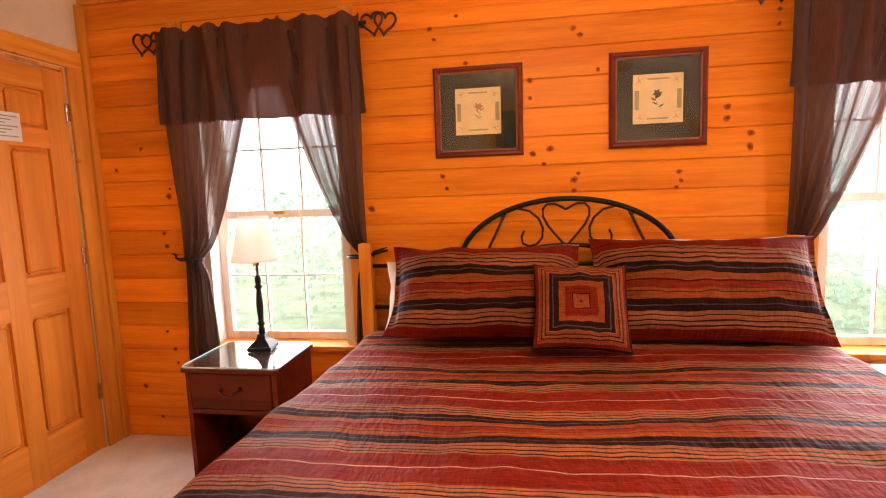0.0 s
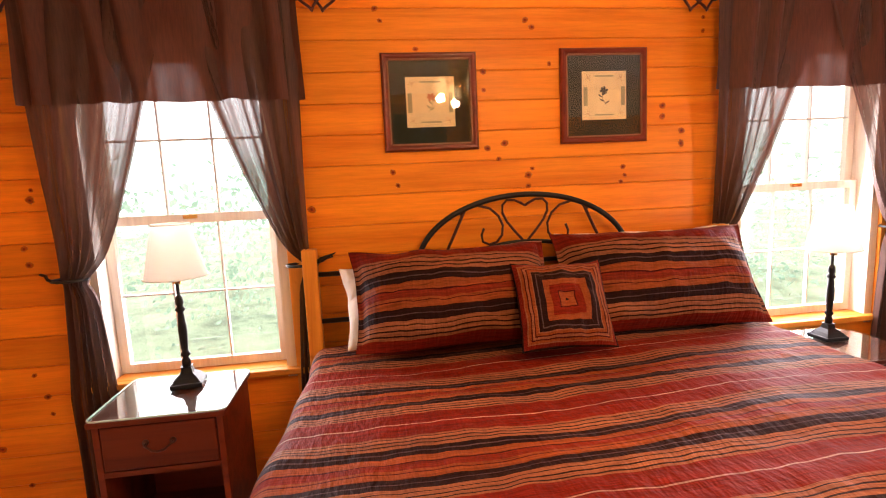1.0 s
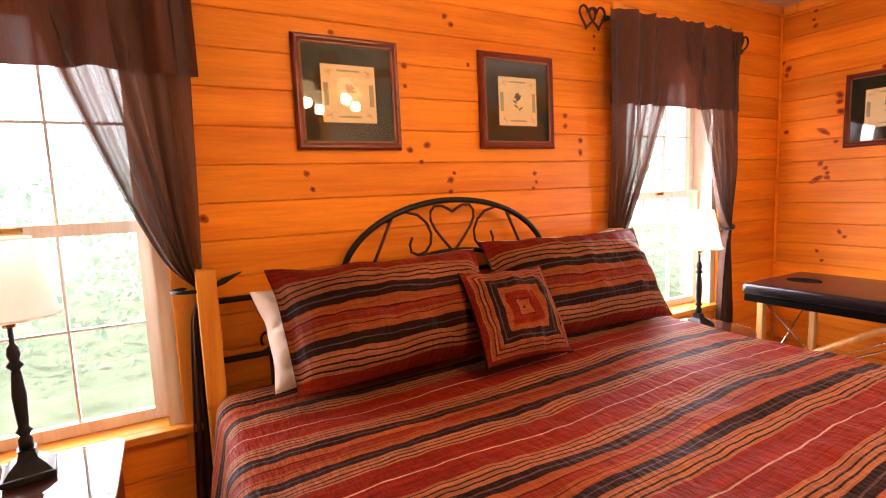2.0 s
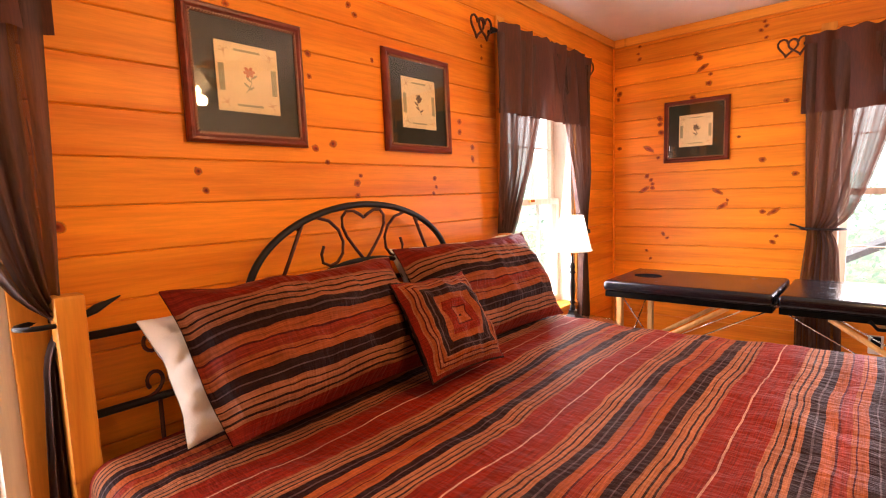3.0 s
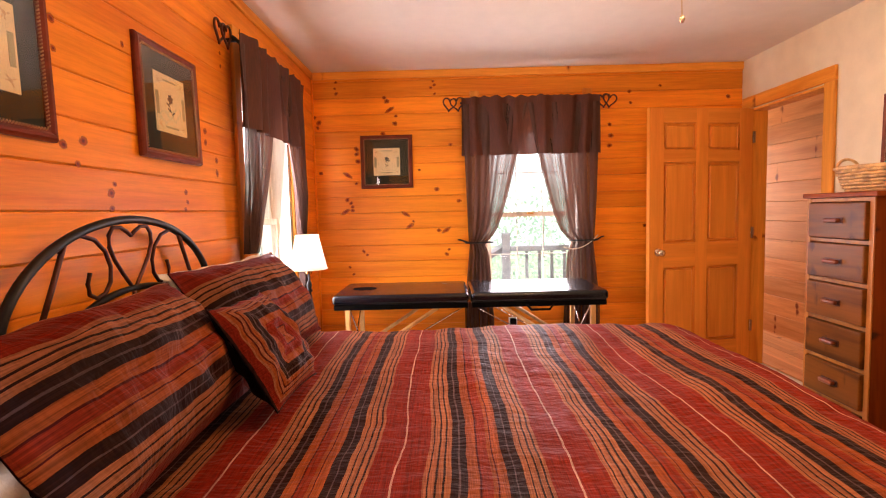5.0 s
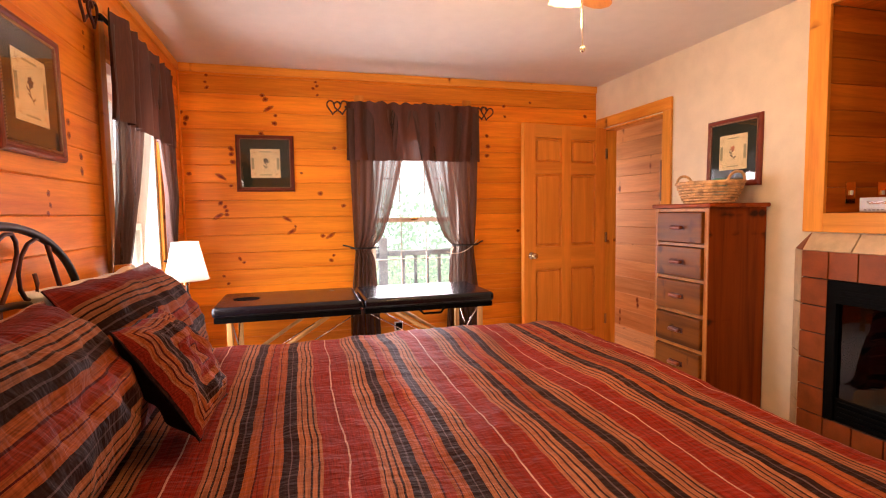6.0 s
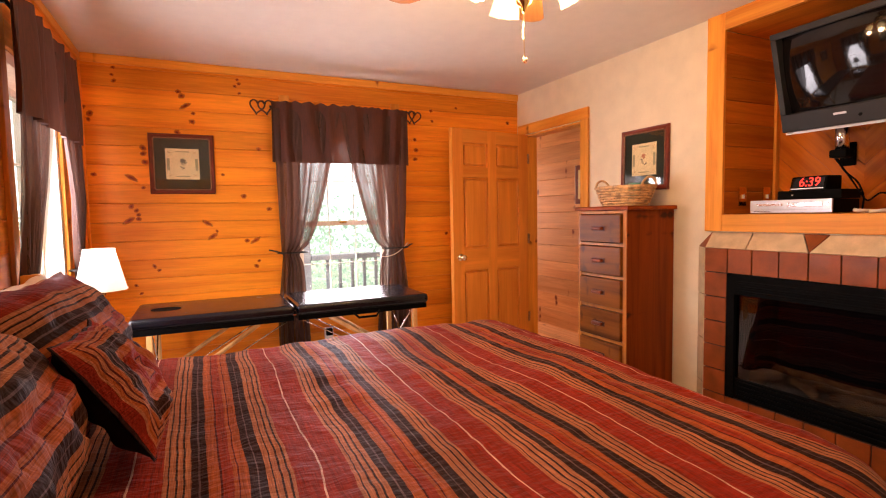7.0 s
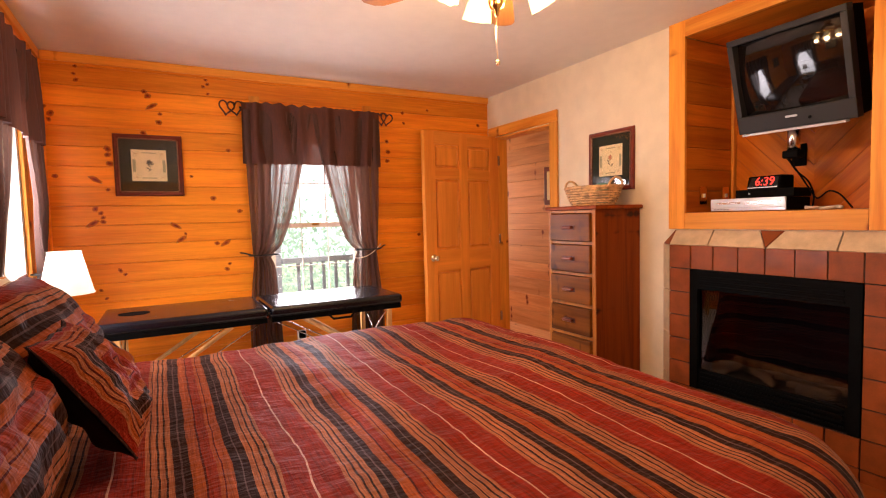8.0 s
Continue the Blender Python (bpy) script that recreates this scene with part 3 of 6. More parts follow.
# where the branches left their marks: distance along the wall and height
KNOTS_N = [(-0.26, 2.17), (-0.39, 2.12), (-0.37, 2.07), (0.28, 2.07), (0.31, 2.04), (-0.22, 1.95), (0.08, 1.85), (0.08, 1.77), (0.39, 1.88), (0.09, 1.51), (0.17, 1.53), (0.14, 1.46), (-0.35, 1.42), (-0.33, 1.36), (0.3, 1.41), (0.28, 1.38), (0.28, 1.33), (0.75, 1.4), (0.76, 1.36), (0.74, 1.33), (1.05, 1.56), (1.05, 1.5), (0.95, 1.68), (0.95, 1.63), (1.15, 2.02), (1.15, 2.08), (-0.72, 1.27), (-1.16, 2.24), (-1.99, 1.63), (-2.15, 1.52), (-1.84, 1.41), (-1.85, 1.37), (-1.9, 1.17), (-1.89, 1.1), (-1.94, 0.62), (-1.9, 0.52), (-1.89, 0.44), (-2.11, 0.3), (-2.02, 0.12)]
KNOTS_E = [(2.38, 2.36), (2.39, 2.31), (2.38, 2.27), (2.57, 2.08), (2.53, 2.04), (2.54, 2), (1.99, 2.23), (1.97, 2.2), (1.9, 2.08), (1.91, 2.02), (2.01, 1.94), (2.1, 2.44), (1.59, 2.35), (1.58, 2.32), (1.61, 2.3), (1.58, 2.25), (2.23, 1.82), (2.23, 1.78), (2.22, 1.72), (2.53, 1.63), (2.24, 1.54), (1.58, 1.48), (2.32, 1.41), (2.29, 1.38), (2.28, 1.35), (2.28, 1.32), (1.78, 1.22), (1.4, 1.38), (1.57, 1.14), (1.51, 0.94), (1.49, 0.98), (2.2, 0.98), (2.17, 0.95), (1.72, 1.64), (1.46, 1.84), (2.32, 0.85), (2.29, 0.79), (-0, 2.23), (-0.01, 2.14), (-0.25, 2.27), (-0.8, 2.17), (0.16, 1.97), (0.15, 1.88), (0.16, 1.8), (-0.13, 1.14)]
SPIKES_E = [(1.95, 2.13), (2.31, 1.61), (2.34, 1.31), (1.84, 1.28), (1.81, 1.18), (1.51, 1.14)]


def knot(parent, m, rx, rz):
    ob = new("knot", KNOT)
    ob.parent = parent
    ob.matrix_basis = m @ Matrix.Diagonal((rx, 1.0, rz, 1.0))


rnd = random.Random(21)
for x, z in KNOTS_N:
    q = 0.7 + 0.7 * rnd.random()
    knot(wall_n, pose(x, NORTH - 0.0182, z, 0, 25 * rnd.gauss(0, 1), 0), 0.017 * q, 0.014 * q)
for y, z in KNOTS_E:
    q = 0.7 + 0.7 * rnd.random()
    knot(wall_e, pose(EAST - 0.0182, y, z, 0, 0, -90) @ pose(0, 0, 0, 0, 25 * rnd.gauss(0, 1), 0), 0.022 * q, 0.017 * q)
for y, z in SPIKES_E:
    knot(wall_e, pose(EAST - 0.0182, y, z, 0, 0, -90) @ pose(0, 0, 0, 0, -32 if rnd.random() < 0.7 else 30, 0), 0.055, 0.019)

# trim under the ceiling and in the corners
single("trim_north", solid((WEST, EAST - 0.022, NORTH - 0.036, NORTH - 0.0185, TOP - 0.055, TOP - 0.001), bevel=0.005), M_trim_x, "narrow pine trim board under the ceiling", "trim", kind="structure")
single("trim_east", solid((EAST - 0.038, EAST - 0.0185, SOUTH + 0.002, NORTH - 0.037, TOP - 0.06, TOP - 0.001), bevel=0.005), M_trim_y, "narrow pine trim board under the ceiling", "trim", kind="structure")
single("corner_trim_northeast", solid((EAST - 0.034, EAST - 0.019, NORTH - 0.034, NORTH - 0.019, 0, TOP - 0.058), bevel=0.005), M_wall_board, "slim pine corner bead between two walls", "trim", kind="structure")
single("corner_trim_northwest", solid((WEST + 0.001, WEST + 0.032, NORTH - 0.06, NORTH - 0.019, 0, TOP - 0.058), bevel=0.005), M_trim, "narrow pine trim strip in the corner", "trim", kind="structure")


def window(name, m, label):
    """A double-hung window seen from inside: local x along the wall, -y into the room."""
    w = thing(name, label, "window", m, kind="structure")
    o = HALF + CAS
    j = 0.16
    part("window_frame", solid((-o, -HALF, -0.018, j, SILL - 0.05, HEAD + 0.05), (HALF, o, -0.018, j, SILL - 0.05, HEAD + 0.05), (-HALF, HALF, -0.018, j, HEAD, HEAD + 0.05)), M_jamb, w, "pale pine window jamb")
    part("window_sill", solid((-o - 0.06, o + 0.06, -0.06, -0.0185, SILL - 0.03, SILL), (-HALF, HALF, -0.0185, j, SILL - 0.05, SILL), bevel=0.006), M_trim_x, w, "pine sill board")
    for s in (-1, 1):
        part("casing", solid((min(s * (o - 0.0), s * (o + 0.075)), max(s * o, s * (o + 0.075)), -0.038, -0.0185, SILL - 0.15, HEAD + 0.28), bevel=0.005), M_trim, w, "upright pine casing board")
    part("casing", solid((-o, o, -0.038, -0.0185, HEAD + 0.05, HEAD + 0.16), bevel=0.005), M_trim_x, w, "level pine casing board")
    mid = 1.255
    for low, high, y in ((SILL + 0.002, mid + 0.02, 0.070), (mid - 0.02, HEAD - 0.002, 0.105)):
        sash = part("sash", solid((-HALF + 0.002, -HALF + 0.042, y, y + 0.033, low, high), (HALF - 0.042, HALF - 0.002, y, y + 0.033, low, high), (-HALF + 0.042, HALF - 0.042, y, y + 0.033, low, low + 0.04), (-HALF + 0.042, HALF - 0.042, y, y + 0.033, high - 0.04, high)), M_jamb, w, "pale pine sash")
        for k in (1, 2):
            x = -HALF + 0.042 + k * (2 * HALF - 0.084) / 3
            part("muntin", solid((x - 0.004, x + 0.004, y + 0.006, y + 0.026, low + 0.04, high - 0.04)), M_white, sash)
        zc = (low + high) / 2
        part("muntin", solid((-HALF + 0.042, HALF - 0.042, y + 0.005, y + 0.027, zc - 0.004, zc + 0.004)), M_white, sash)
        pane = part("pane", solid((-HALF + 0.042, HALF - 0.042, y + 0.014, y + 0.018, low + 0.04, high - 0.04)), M_pane, sash, "clear window glass")
        pane.visible_shadow = False
    part("sash_lock", solid((-0.03, 0.03, 0.055, 0.069, mid + 0.0, mid + 0.018), bevel=0.004), M_brass, w, "small brass latch")
    return w


window("window_1", pose(WIN_A, NORTH, 0), "double-hung window with pale sashes and pine casing")
window("window_2", pose(WIN_B, NORTH, 0), "double-hung window with pale sashes and pine casing")
window("window_3", pose(EAST, WIN_C, 0, 0, 0, -90), "double-hung window with pale sashes looking onto a deck")

# ---- doors ----


def door_leaf(name, width, height, m, label, knob_x=0.07):
    """A six-panel pine door: local x from the hinge, -y is the face seen."""
    d = thing(name, label, "door", m, kind="structure")
    t, st = 0.044, 0.115
    mid = 0.10
    rails = [(0, 0.22), (0.81, 0.998), (1.612, 1.702), (height - 0.112, height)]
    bm = solid((0, st, 0, t, 0, height), (width - st, width, 0, t, 0, height), ((width - mid) / 2, (width + mid) / 2, 0, t, 0, height), bevel=0.003)
    part("stiles", bm, M_door, d)
    for a, b in rails:
        bm = bmesh.new()
        for x0, x1 in ((st, (width - mid) / 2), ((width + mid) / 2, width - st)):
            box(bm, x0 - 0.002, x1 + 0.002, 0.0006, t - 0.0006, a, b, bevel=0.003)
        part("rail", bm, M_door_x, d)
    for a, b in zip(rails, rails[1:]):
        for x0, x1 in ((st, (width - mid) / 2), ((width + mid) / 2, width - st)):
            pm = solid((x0, x1, 0.018, t - 0.018, a[1], b[0]))
            for y0, y1 in ((0.003, 0.018), (t - 0.018, t - 0.003)):
                box(pm, x0 + 0.014, x1 - 0.014, y0, y1, a[1] + 0.014, b[0] - 0.014, bevel=0.0145, segments=1)
            part("panel", pm, M_door, d, "raised pine panel")
    for side in (-1, 1):
        y = 0 if side < 0 else t
        hm = bmesh.new()
        tube(hm, [(width - knob_x, y, 0.93), (width - knob_x, y + side * 0.008, 0.93)], 0.030, 14)
        tube(hm, [(width - knob_x, y, 0.93), (width - knob_x, y + side * 0.04, 0.93)], 0.011, 10)
        tube(hm, [(width - knob_x, y + side * 0.035, 0.93), (width - knob_x, y + side * 0.045, 0.93), (width - knob_x, y + side * 0.06, 0.93), (width - knob_x, y + side * 0.068, 0.93)], [0.014, 0.026, 0.026, 0.012], 14)
        part("door_handle", hm, M_knob, d, "polished pale brass door knob", smooth=True)
    for z in (0.32, 1.06, 1.80):
        part("hinge", solid((-0.012, 0.010, t - 0.002, t + 0.012, z - 0.045, z + 0.045), bevel=0.004), M_chrome, d, "steel butt hinge")
    return d


def door_trim(name, along, fixed, hole, inward, label, liner=0.12):
    """Casing round a doorway and its lining."""
    trim = thing(name, label, "trim", kind="structure")
    a, b, _, top = hole
    w = 0.095
    y0, y1 = sorted((fixed + inward * 0.0015, fixed + inward * 0.022))
    l0, l1 = sorted((fixed + inward * 0.001, fixed - inward * liner))
    rows = [("upright", a - w, a - 0.004, y0, y1, 0, top + 0.0035), ("upright", b + 0.004, b + w, y0, y1, 0, top + 0.0035), ("head", a - w, b + w, y0, y1, top + 0.004, top + w), ("lining", a, a + 0.018, l0, l1, 0, top), ("lining", b - 0.018, b, l0, l1, 0, top), ("lining", a + 0.018, b - 0.018, l0, l1, top - 0.018, top)]
    for kind, x0, x1, v0, v1, z0, z1 in rows:
        r = (x0, x1, v0, v1, z0, z1) if along == "x" else (v0, v1, x0, x1, z0, z1)
        level = M_trim_x if along == "x" else M_trim_y
        part(kind, solid(r, bevel=0.003, segments=1), level if kind == "head" else M_trim, trim)
    return trim


door_trim("door_trim_south", "x", SOUTH, DOOR_S, 1, "pine casing round the open doorway")
door_trim("door_trim_west", "y", WEST, DOOR_W, 1, "pine casing round the closed door")
hinge = Vector((2.700, SOUTH + 0.03))
tip = Vector((2.545, 0.0))
ang = math.degrees(math.atan2(tip.y - hinge.y, tip.x - hinge.x))
door_leaf("door_1", 0.875, 2.02, pose(hinge.x, hinge.y, 0.012, 0, 0, ang), "open six-panel varnished pine door beside the log wall")
door_leaf("door_2", 0.735, 2.00, pose(WEST - 0.034, DOOR_W[1] - 0.022, 0.012, 0, 0, -90), "closed six-panel varnished pine door with a paper notice")

# hall behind the doorway
hall = wall_slab("wall_hall", "x", -1.72, (0.9, 5.0), [], M_siding, "hall wall clad with pale pine boards", outward=-1, depth=0.1)
clad(hall, (-5.0, -0.9), [], lambda a, z: pose(-a, -1.72, z, 0, 0, 180), M_hall, 0.02, 0.1845)
single("wall_hall_north", solid((EAST + 0.161, 5.0, SOUTH - 0.12, SOUTH, 0, TOP)), M_cream, "plain cream side wall of the hall", "wall", kind="structure")
# unseen end wall, its opening added to let the fill lamp in
wall_slab("wall_hall_end_east", "y", 5.0, (-1.82, SOUTH), [(-1.65, -1.10, 0.6, 2.0)], M_cream, "unseen cream end wall with an opening added for a fill lamp", depth=0.1)
hall_floor = thing("floor_hall", "pale pine plank floor of the hall", "floor", kind="structure")
# warm fill lamp added to brighten the hall
lamp("hall_fill", "AREA", 22, (1.0, 0.80, 0.66), look((5.02, -1.375, 1.3), (0, -1.375, 1.0)), (0.55, 1.4))
single("wall_hall_end_west", solid((0.80, 0.88, -1.72, SOUTH - 0.12, 0, TOP)), M_cream, "plain cream end wall of the hall", "wall", kind="structure")
for k in range(8):
    y = SOUTH - 0.122 - k * 0.086
    part("plank", solid((0.89, 4.99, max(y - 0.084, -1.70), y, 0.0015, 0.012), bevel=0.002, segments=1), M_hall, hall_floor)
single("ceiling_hall", solid((0.8, 5.0, -1.82, SOUTH - 0.12, TOP, TOP + 0.08)), M_ceiling, "plain white hall ceiling", "ceiling", kind="structure")

# ---- bed ----
BED = (-0.82, 1.27, 0.30, 2.44)
BED_TOP = 0.685
bed = thing("bed", "king-size bed with a wood and black iron headboard", "bed")


def pad(x0, x1, y0, y1, z0, z1, corner, edge):
    """A mattress with round corners in plan at the foot and soft edges."""
    bm = solid((x0, x1, y0, y1, z0, z1))
    foot = [e for e in bm.edges if abs(e.verts[0].co.z - e.verts[1].co.z) > 0.01 and e.verts[0].co.y < y0 + 0.01]
    bmesh.ops.bevel(bm, geom=foot, offset=corner, segments=8, profile=0.5, affect="EDGES")
    rim = [e for e in bm.edges if abs(e.verts[0].co.z - e.verts[1].co.z) < 0.001 and e.calc_face_angle(0) > 1.2]
    bmesh.ops.bevel(bm, geom=rim, offset=edge, segments=3, profile=0.5, affect="EDGES")
    return bm


part("mattress", pad(BED[0] + 0.15, BED[1] - 0.06, BED[2] + 0.15, BED[3], 0.36, BED_TOP - 0.04, 0.34, 0.05), M_linen, bed)
part("box_spring", pad(BED[0] + 0.15, BED[1] - 0.07, BED[2] + 0.16, BED[3], 0.14, 0.355, 0.32, 0.02), M_linen, bed)
HX, HY = 0.235, 2.50
for x in (-0.735, 1.205):
    part("post", solid((x - 0.032, x + 0.032, HY - 0.032, HY + 0.032, 0, 1.105), bevel=0.008), M_trim, bed, "square pine bed post")
for z in (0.99, 0.78, 0.45):
    part("rail", tube(bmesh.new(), [(-0.703, HY, z), (1.173, HY, z)], 0.011), M_iron, bed, "black iron rail", smooth=True)


def arch(rx, rz, zc, n=40, a0=0.0):
    return [(HX + rx * math.cos(math.pi - (a0 + (math.pi - 2 * a0) * i / n)), HY, zc + rz * math.sin(a0 + (math.pi - 2 * a0) * i / n)) for i in range(n + 1)]


part("arch", tube(bmesh.new(), arch(0.50, 0.305, 0.99), 0.0125, 10), M_iron, bed, "bent black iron arch", smooth=True)
part("inner_arch", tube(bmesh.new(), arch(0.27, 0.09, 0.99), 0.010, 10), M_iron, bed, "bent black iron arch", smooth=True)


def heart(cx, cz, w, h, n=36):
    """The outline of a heart, tip down."""
    out = []
    for i in range(n):
        t = math.tau * i / n
        out.append((cx + w / 2 * math.sin(t) ** 3, cz + h * (13 * math.cos(t) - 5 * math.cos(2 * t) - 2 * math.cos(3 * t) - math.cos(4 * t)) / 29))
    return out


def iron_bar(points, name="scroll", r=0.006):
    part(name, tube(bmesh.new(), [(x, HY, z) for x, z in points], r, 8), M_rust, bed, "thin wrought iron scroll", smooth=True)


for s in (-1, 1):
    # half a heart that runs from the notch round to the point
    iron_bar([(HX + s * x, z) for x, z in ((0.0, 1.245), (0.02, 1.258), (0.05, 1.272), (0.085, 1.272), (0.105, 1.25), (0.105, 1.215), (0.085, 1.175), (0.05, 1.13), (0.015, 1.09), (0.0, 1.075))], "heart_side")
    iron_bar([(HX + s * x, z) for x, z in ((0.30, 1.215), (0.27, 1.245), (0.22, 1.255), (0.165, 1.24), (0.125, 1.205), (0.105, 1.16), (0.11, 1.115), (0.135, 1.085), (0.17, 1.075), (0.20, 1.09), (0.205, 1.12), (0.193, 1.15))])
    iron_bar([(HX + s * x, z) for x, z in ((0.275, 1.245), (0.33, 1.13), (0.40, 0.99))], "spoke", 0.007)
iron_bar([(HX, 1.08), (HX, 0.99)], "spoke", 0.007)
for s in (-1, 1):
    # curls between the level rails
    for z, q in ((0.985, -1), (0.785, 1)):
        iron_bar([(HX + s * (0.82 - 0.035 * math.sin(a) - 0.010 * a), z + q * (0.035 - 0.035 * math.cos(a))) for a in [i * 5.0 / 14 for i in range(15)]], "curl", 0.0055)
    iron_bar([(HX + s * 0.78, 0.78), (HX + s * 0.78, 0.45)], "spoke", 0.006)
    iron_bar([(HX + s * 0.60, 0.99), (HX + s * 0.60, 0.45)], "spoke", 0.006)


def spread_point(u, v):
    """The bedspread: flat over the mattress, rounded over its edges and the foot corners, hanging at the sides and the foot."""
    hang = 0.56
    x0, x1, y0, y1 = BED
    cx = x0 - hang + u * (x1 - x0 + 2 * hang)
    cy = y0 - hang + v * (y1 - y0 + hang)
    # drawn in a little towards the head
    x0 += 0.075 * min(1, max(0, (cy - 1.0) / 1.2))
    west = min(1, max(0, (0.25 - cx) / 0.5))
    r, plan = 0.065 + 0.045 * west * min(1, max(0, (1.3 - cy) / 0.6)), 0.20 + 0.16 * west
    nx, ny = min(max(cx, x0 + plan), x1 - plan), max(cy, y0 + plan)
    dx, dy = cx - nx, cy - ny
    d = math.hypot(dx, dy)
    wr = noise.noise(Vector((cx * 1.3, cy * 2.2, 0.3))) * 0.026 + noise.noise(Vector((cx * 2.4, cy * 6.0, 4.1))) * 0.012 + noise.noise(Vector((cx * 7.0, cy * 16.0, 7.7))) * 0.0045 + noise.noise(Vector((cx * 21.0, cy * 11.0, 5.5))) * 0.0034
    # a few sharp creases
    wr -= 0.012 * max(0.0, 1 - 14 * abs(noise.noise(Vector((cx * 1.1 + 3.0, cy * 1.6, 9.2))))) * max(0.0, noise.noise(Vector((cx * 2.1, cy * 2.1, 2.2))))
    # fuller along the east edge
    wr += 0.022 * min(1, max(0, (cx - 0.5) / 0.5))
    # gentle crown over the middle
    wr += 0.018 * (1 - ((cx - 0.25) / 1.1) ** 2) - 0.012
    inner = plan - r
    if d <= inner:
        return Vector((cx, cy, BED_TOP + wr))
    n = Vector((dx / d, dy / d, 0))
    e = d - inner
    arc = r * math.pi / 2
    if e < arc:
        a = e / r
        out, down = r * math.sin(a), r * (1 - math.cos(a))
    else:
        out, down = r + (e - arc) * 0.15, r + (e - arc)
    fold = min(1, e / 0.4) * 0.020 * math.sin((cx if abs(dy) > abs(dx) else cy) * 17 + 2 * noise.noise(Vector((cx * 2, cy * 2, 1))))
    p = Vector((nx, ny, BED_TOP)) + n * (inner + out + fold) + Vector((0, 0, -min(down, 0.64)))
    p.z += wr * max(0, 1 - e / 0.2)
    return p


def spread_uv(u, v):
    return (u * 3.21, v * 2.70 - 0.246)


single("bedspread", sheet(spread_point, 300, 300, spread_uv), M_spread, "red, brown and orange striped woven bedspread, slightly rumpled", "bedspread", smooth=True)
border = [(0, 1 - i / 80) for i in range(81)] + [(i / 90, 0) for i in range(1, 91)] + [(1, i / 80) for i in range(1, 81)]
part("hem", tube(bmesh.new(), [spread_point(u, v) for u, v in border], 0.006, 6), M_lining, bpy.data.objects["bedspread"], "dark stitched hem", True)
bpy.data.objects["bedspread"].modifiers.new("thickness", "SOLIDIFY").thickness = 0.008


def pillow_mesh(w, h, t, seed=0, flange=1.0, crumple=1.0, n=44, m=30, square=False, crease=0.0, flap=0.0):
    """A stuffed pillow with a seam round it, standing in its local xz plane, face to -y."""
    off = seed * 7.3

    def side(s):
        def fn(u, v):
            a, b = 2 * u - 1, 2 * v - 1
            fa, fb = min(1, abs(a) * flange), min(1, abs(b) * flange)
            full = max(0.0, (1 - fa ** 3.2) * (1 - fb ** 2.8)) ** 0.55
            pinch = 1 - 0.05 * (1 - b * b) * abs(a) ** 2
            pinch2 = 1 - 0.07 * (1 - a * a) * abs(b) ** 3
            wr = crumple * 0.018 * noise.noise(Vector((a * 2.2 + off, b * 2.4, s))) + crumple * 0.009 * noise.noise(Vector((a * 6 + off, b * 5, s * 2))) + (crumple - 1) * 0.0022 * noise.noise(Vector((a * 15 + off, b * 11, s * 3)))
            dent = crease * max(0.0, 1 - 5 * abs(noise.noise(Vector((a * 2.6 + off, b * 1.5 - a, s + 3.0))))) + 0.6 * crease * max(0.0, 1 - 4 * abs(noise.noise(Vector((a * 6.0 - off, b * 2.5 + a * 2, s + 6.0)))))
            edge = 0.9 * crease * noise.noise(Vector((b * 1.9, off, 8.0))) * abs(a) ** 4
            # the loose corner at the foot of one side, turned out over the bed
            turn = flap * max(0.0, (-a - 0.55) / 0.45) ** 1.5 * max(0.0, (-b - 0.2) / 0.8) ** 1.5
            return (a * w / 2 * pinch + edge, s * (t / 2 * full + 0.0022) + wr * full * s - dent * s * full ** 0.35 - turn, b * h / 2 * pinch2 + 0.012 * noise.noise(Vector((a * 3 + off, 0, 5))) * (b > 0.6))
        return sheet(fn, n, m, lambda u, v: (u, v) if square else (u * w, v * 0.398 + 0.002))
    return side(-1), side(1)


def pillow(name, meshes, front, back, label, category, m, group=""):
    """A pillow with its front and back cloth."""
    p = thing(name, label, category, m, group)
    part("front", meshes[0], front, p, "", True)
    part("back", meshes[1], back, p, "", True)
    return p


def lean(x, y, z, tilt, h, yaw=0, roll=0):
    """The pose of a pillow of height h whose lower edge rests at x, y, z, leaning back by tilt degrees."""
    return pose(x, y, z, 0, 0, yaw) @ pose(0, 0, 0, -tilt) @ pose(0, 0, h / 2, 0, roll, 0)


ON_BED = "pillows on the bed"
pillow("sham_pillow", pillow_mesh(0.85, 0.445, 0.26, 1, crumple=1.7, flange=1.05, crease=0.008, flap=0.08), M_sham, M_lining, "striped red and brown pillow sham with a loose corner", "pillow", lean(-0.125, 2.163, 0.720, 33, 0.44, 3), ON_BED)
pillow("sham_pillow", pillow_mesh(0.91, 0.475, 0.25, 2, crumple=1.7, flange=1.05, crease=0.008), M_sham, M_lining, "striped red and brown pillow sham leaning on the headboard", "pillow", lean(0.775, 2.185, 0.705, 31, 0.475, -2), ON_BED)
pillow("bed_pillow", pillow_mesh(0.83, 0.355, 0.19, 3, crumple=1.9, crease=0.011, n=90, m=60), M_linen, M_linen, "plain off-white bed pillow behind a striped sham", "pillow", lean(-0.178, 2.265, 0.745, 33, 0.345, 3, -3), ON_BED)
pillow("bed_pillow", pillow_mesh(0.86, 0.46, 0.16, 4, crumple=2.5, crease=0.016, n=70, m=46), M_linen, M_linen, "plain off-white bed pillow behind a striped sham", "pillow", lean(0.80, 2.30, 0.70, 26, 0.44, -3), ON_BED)
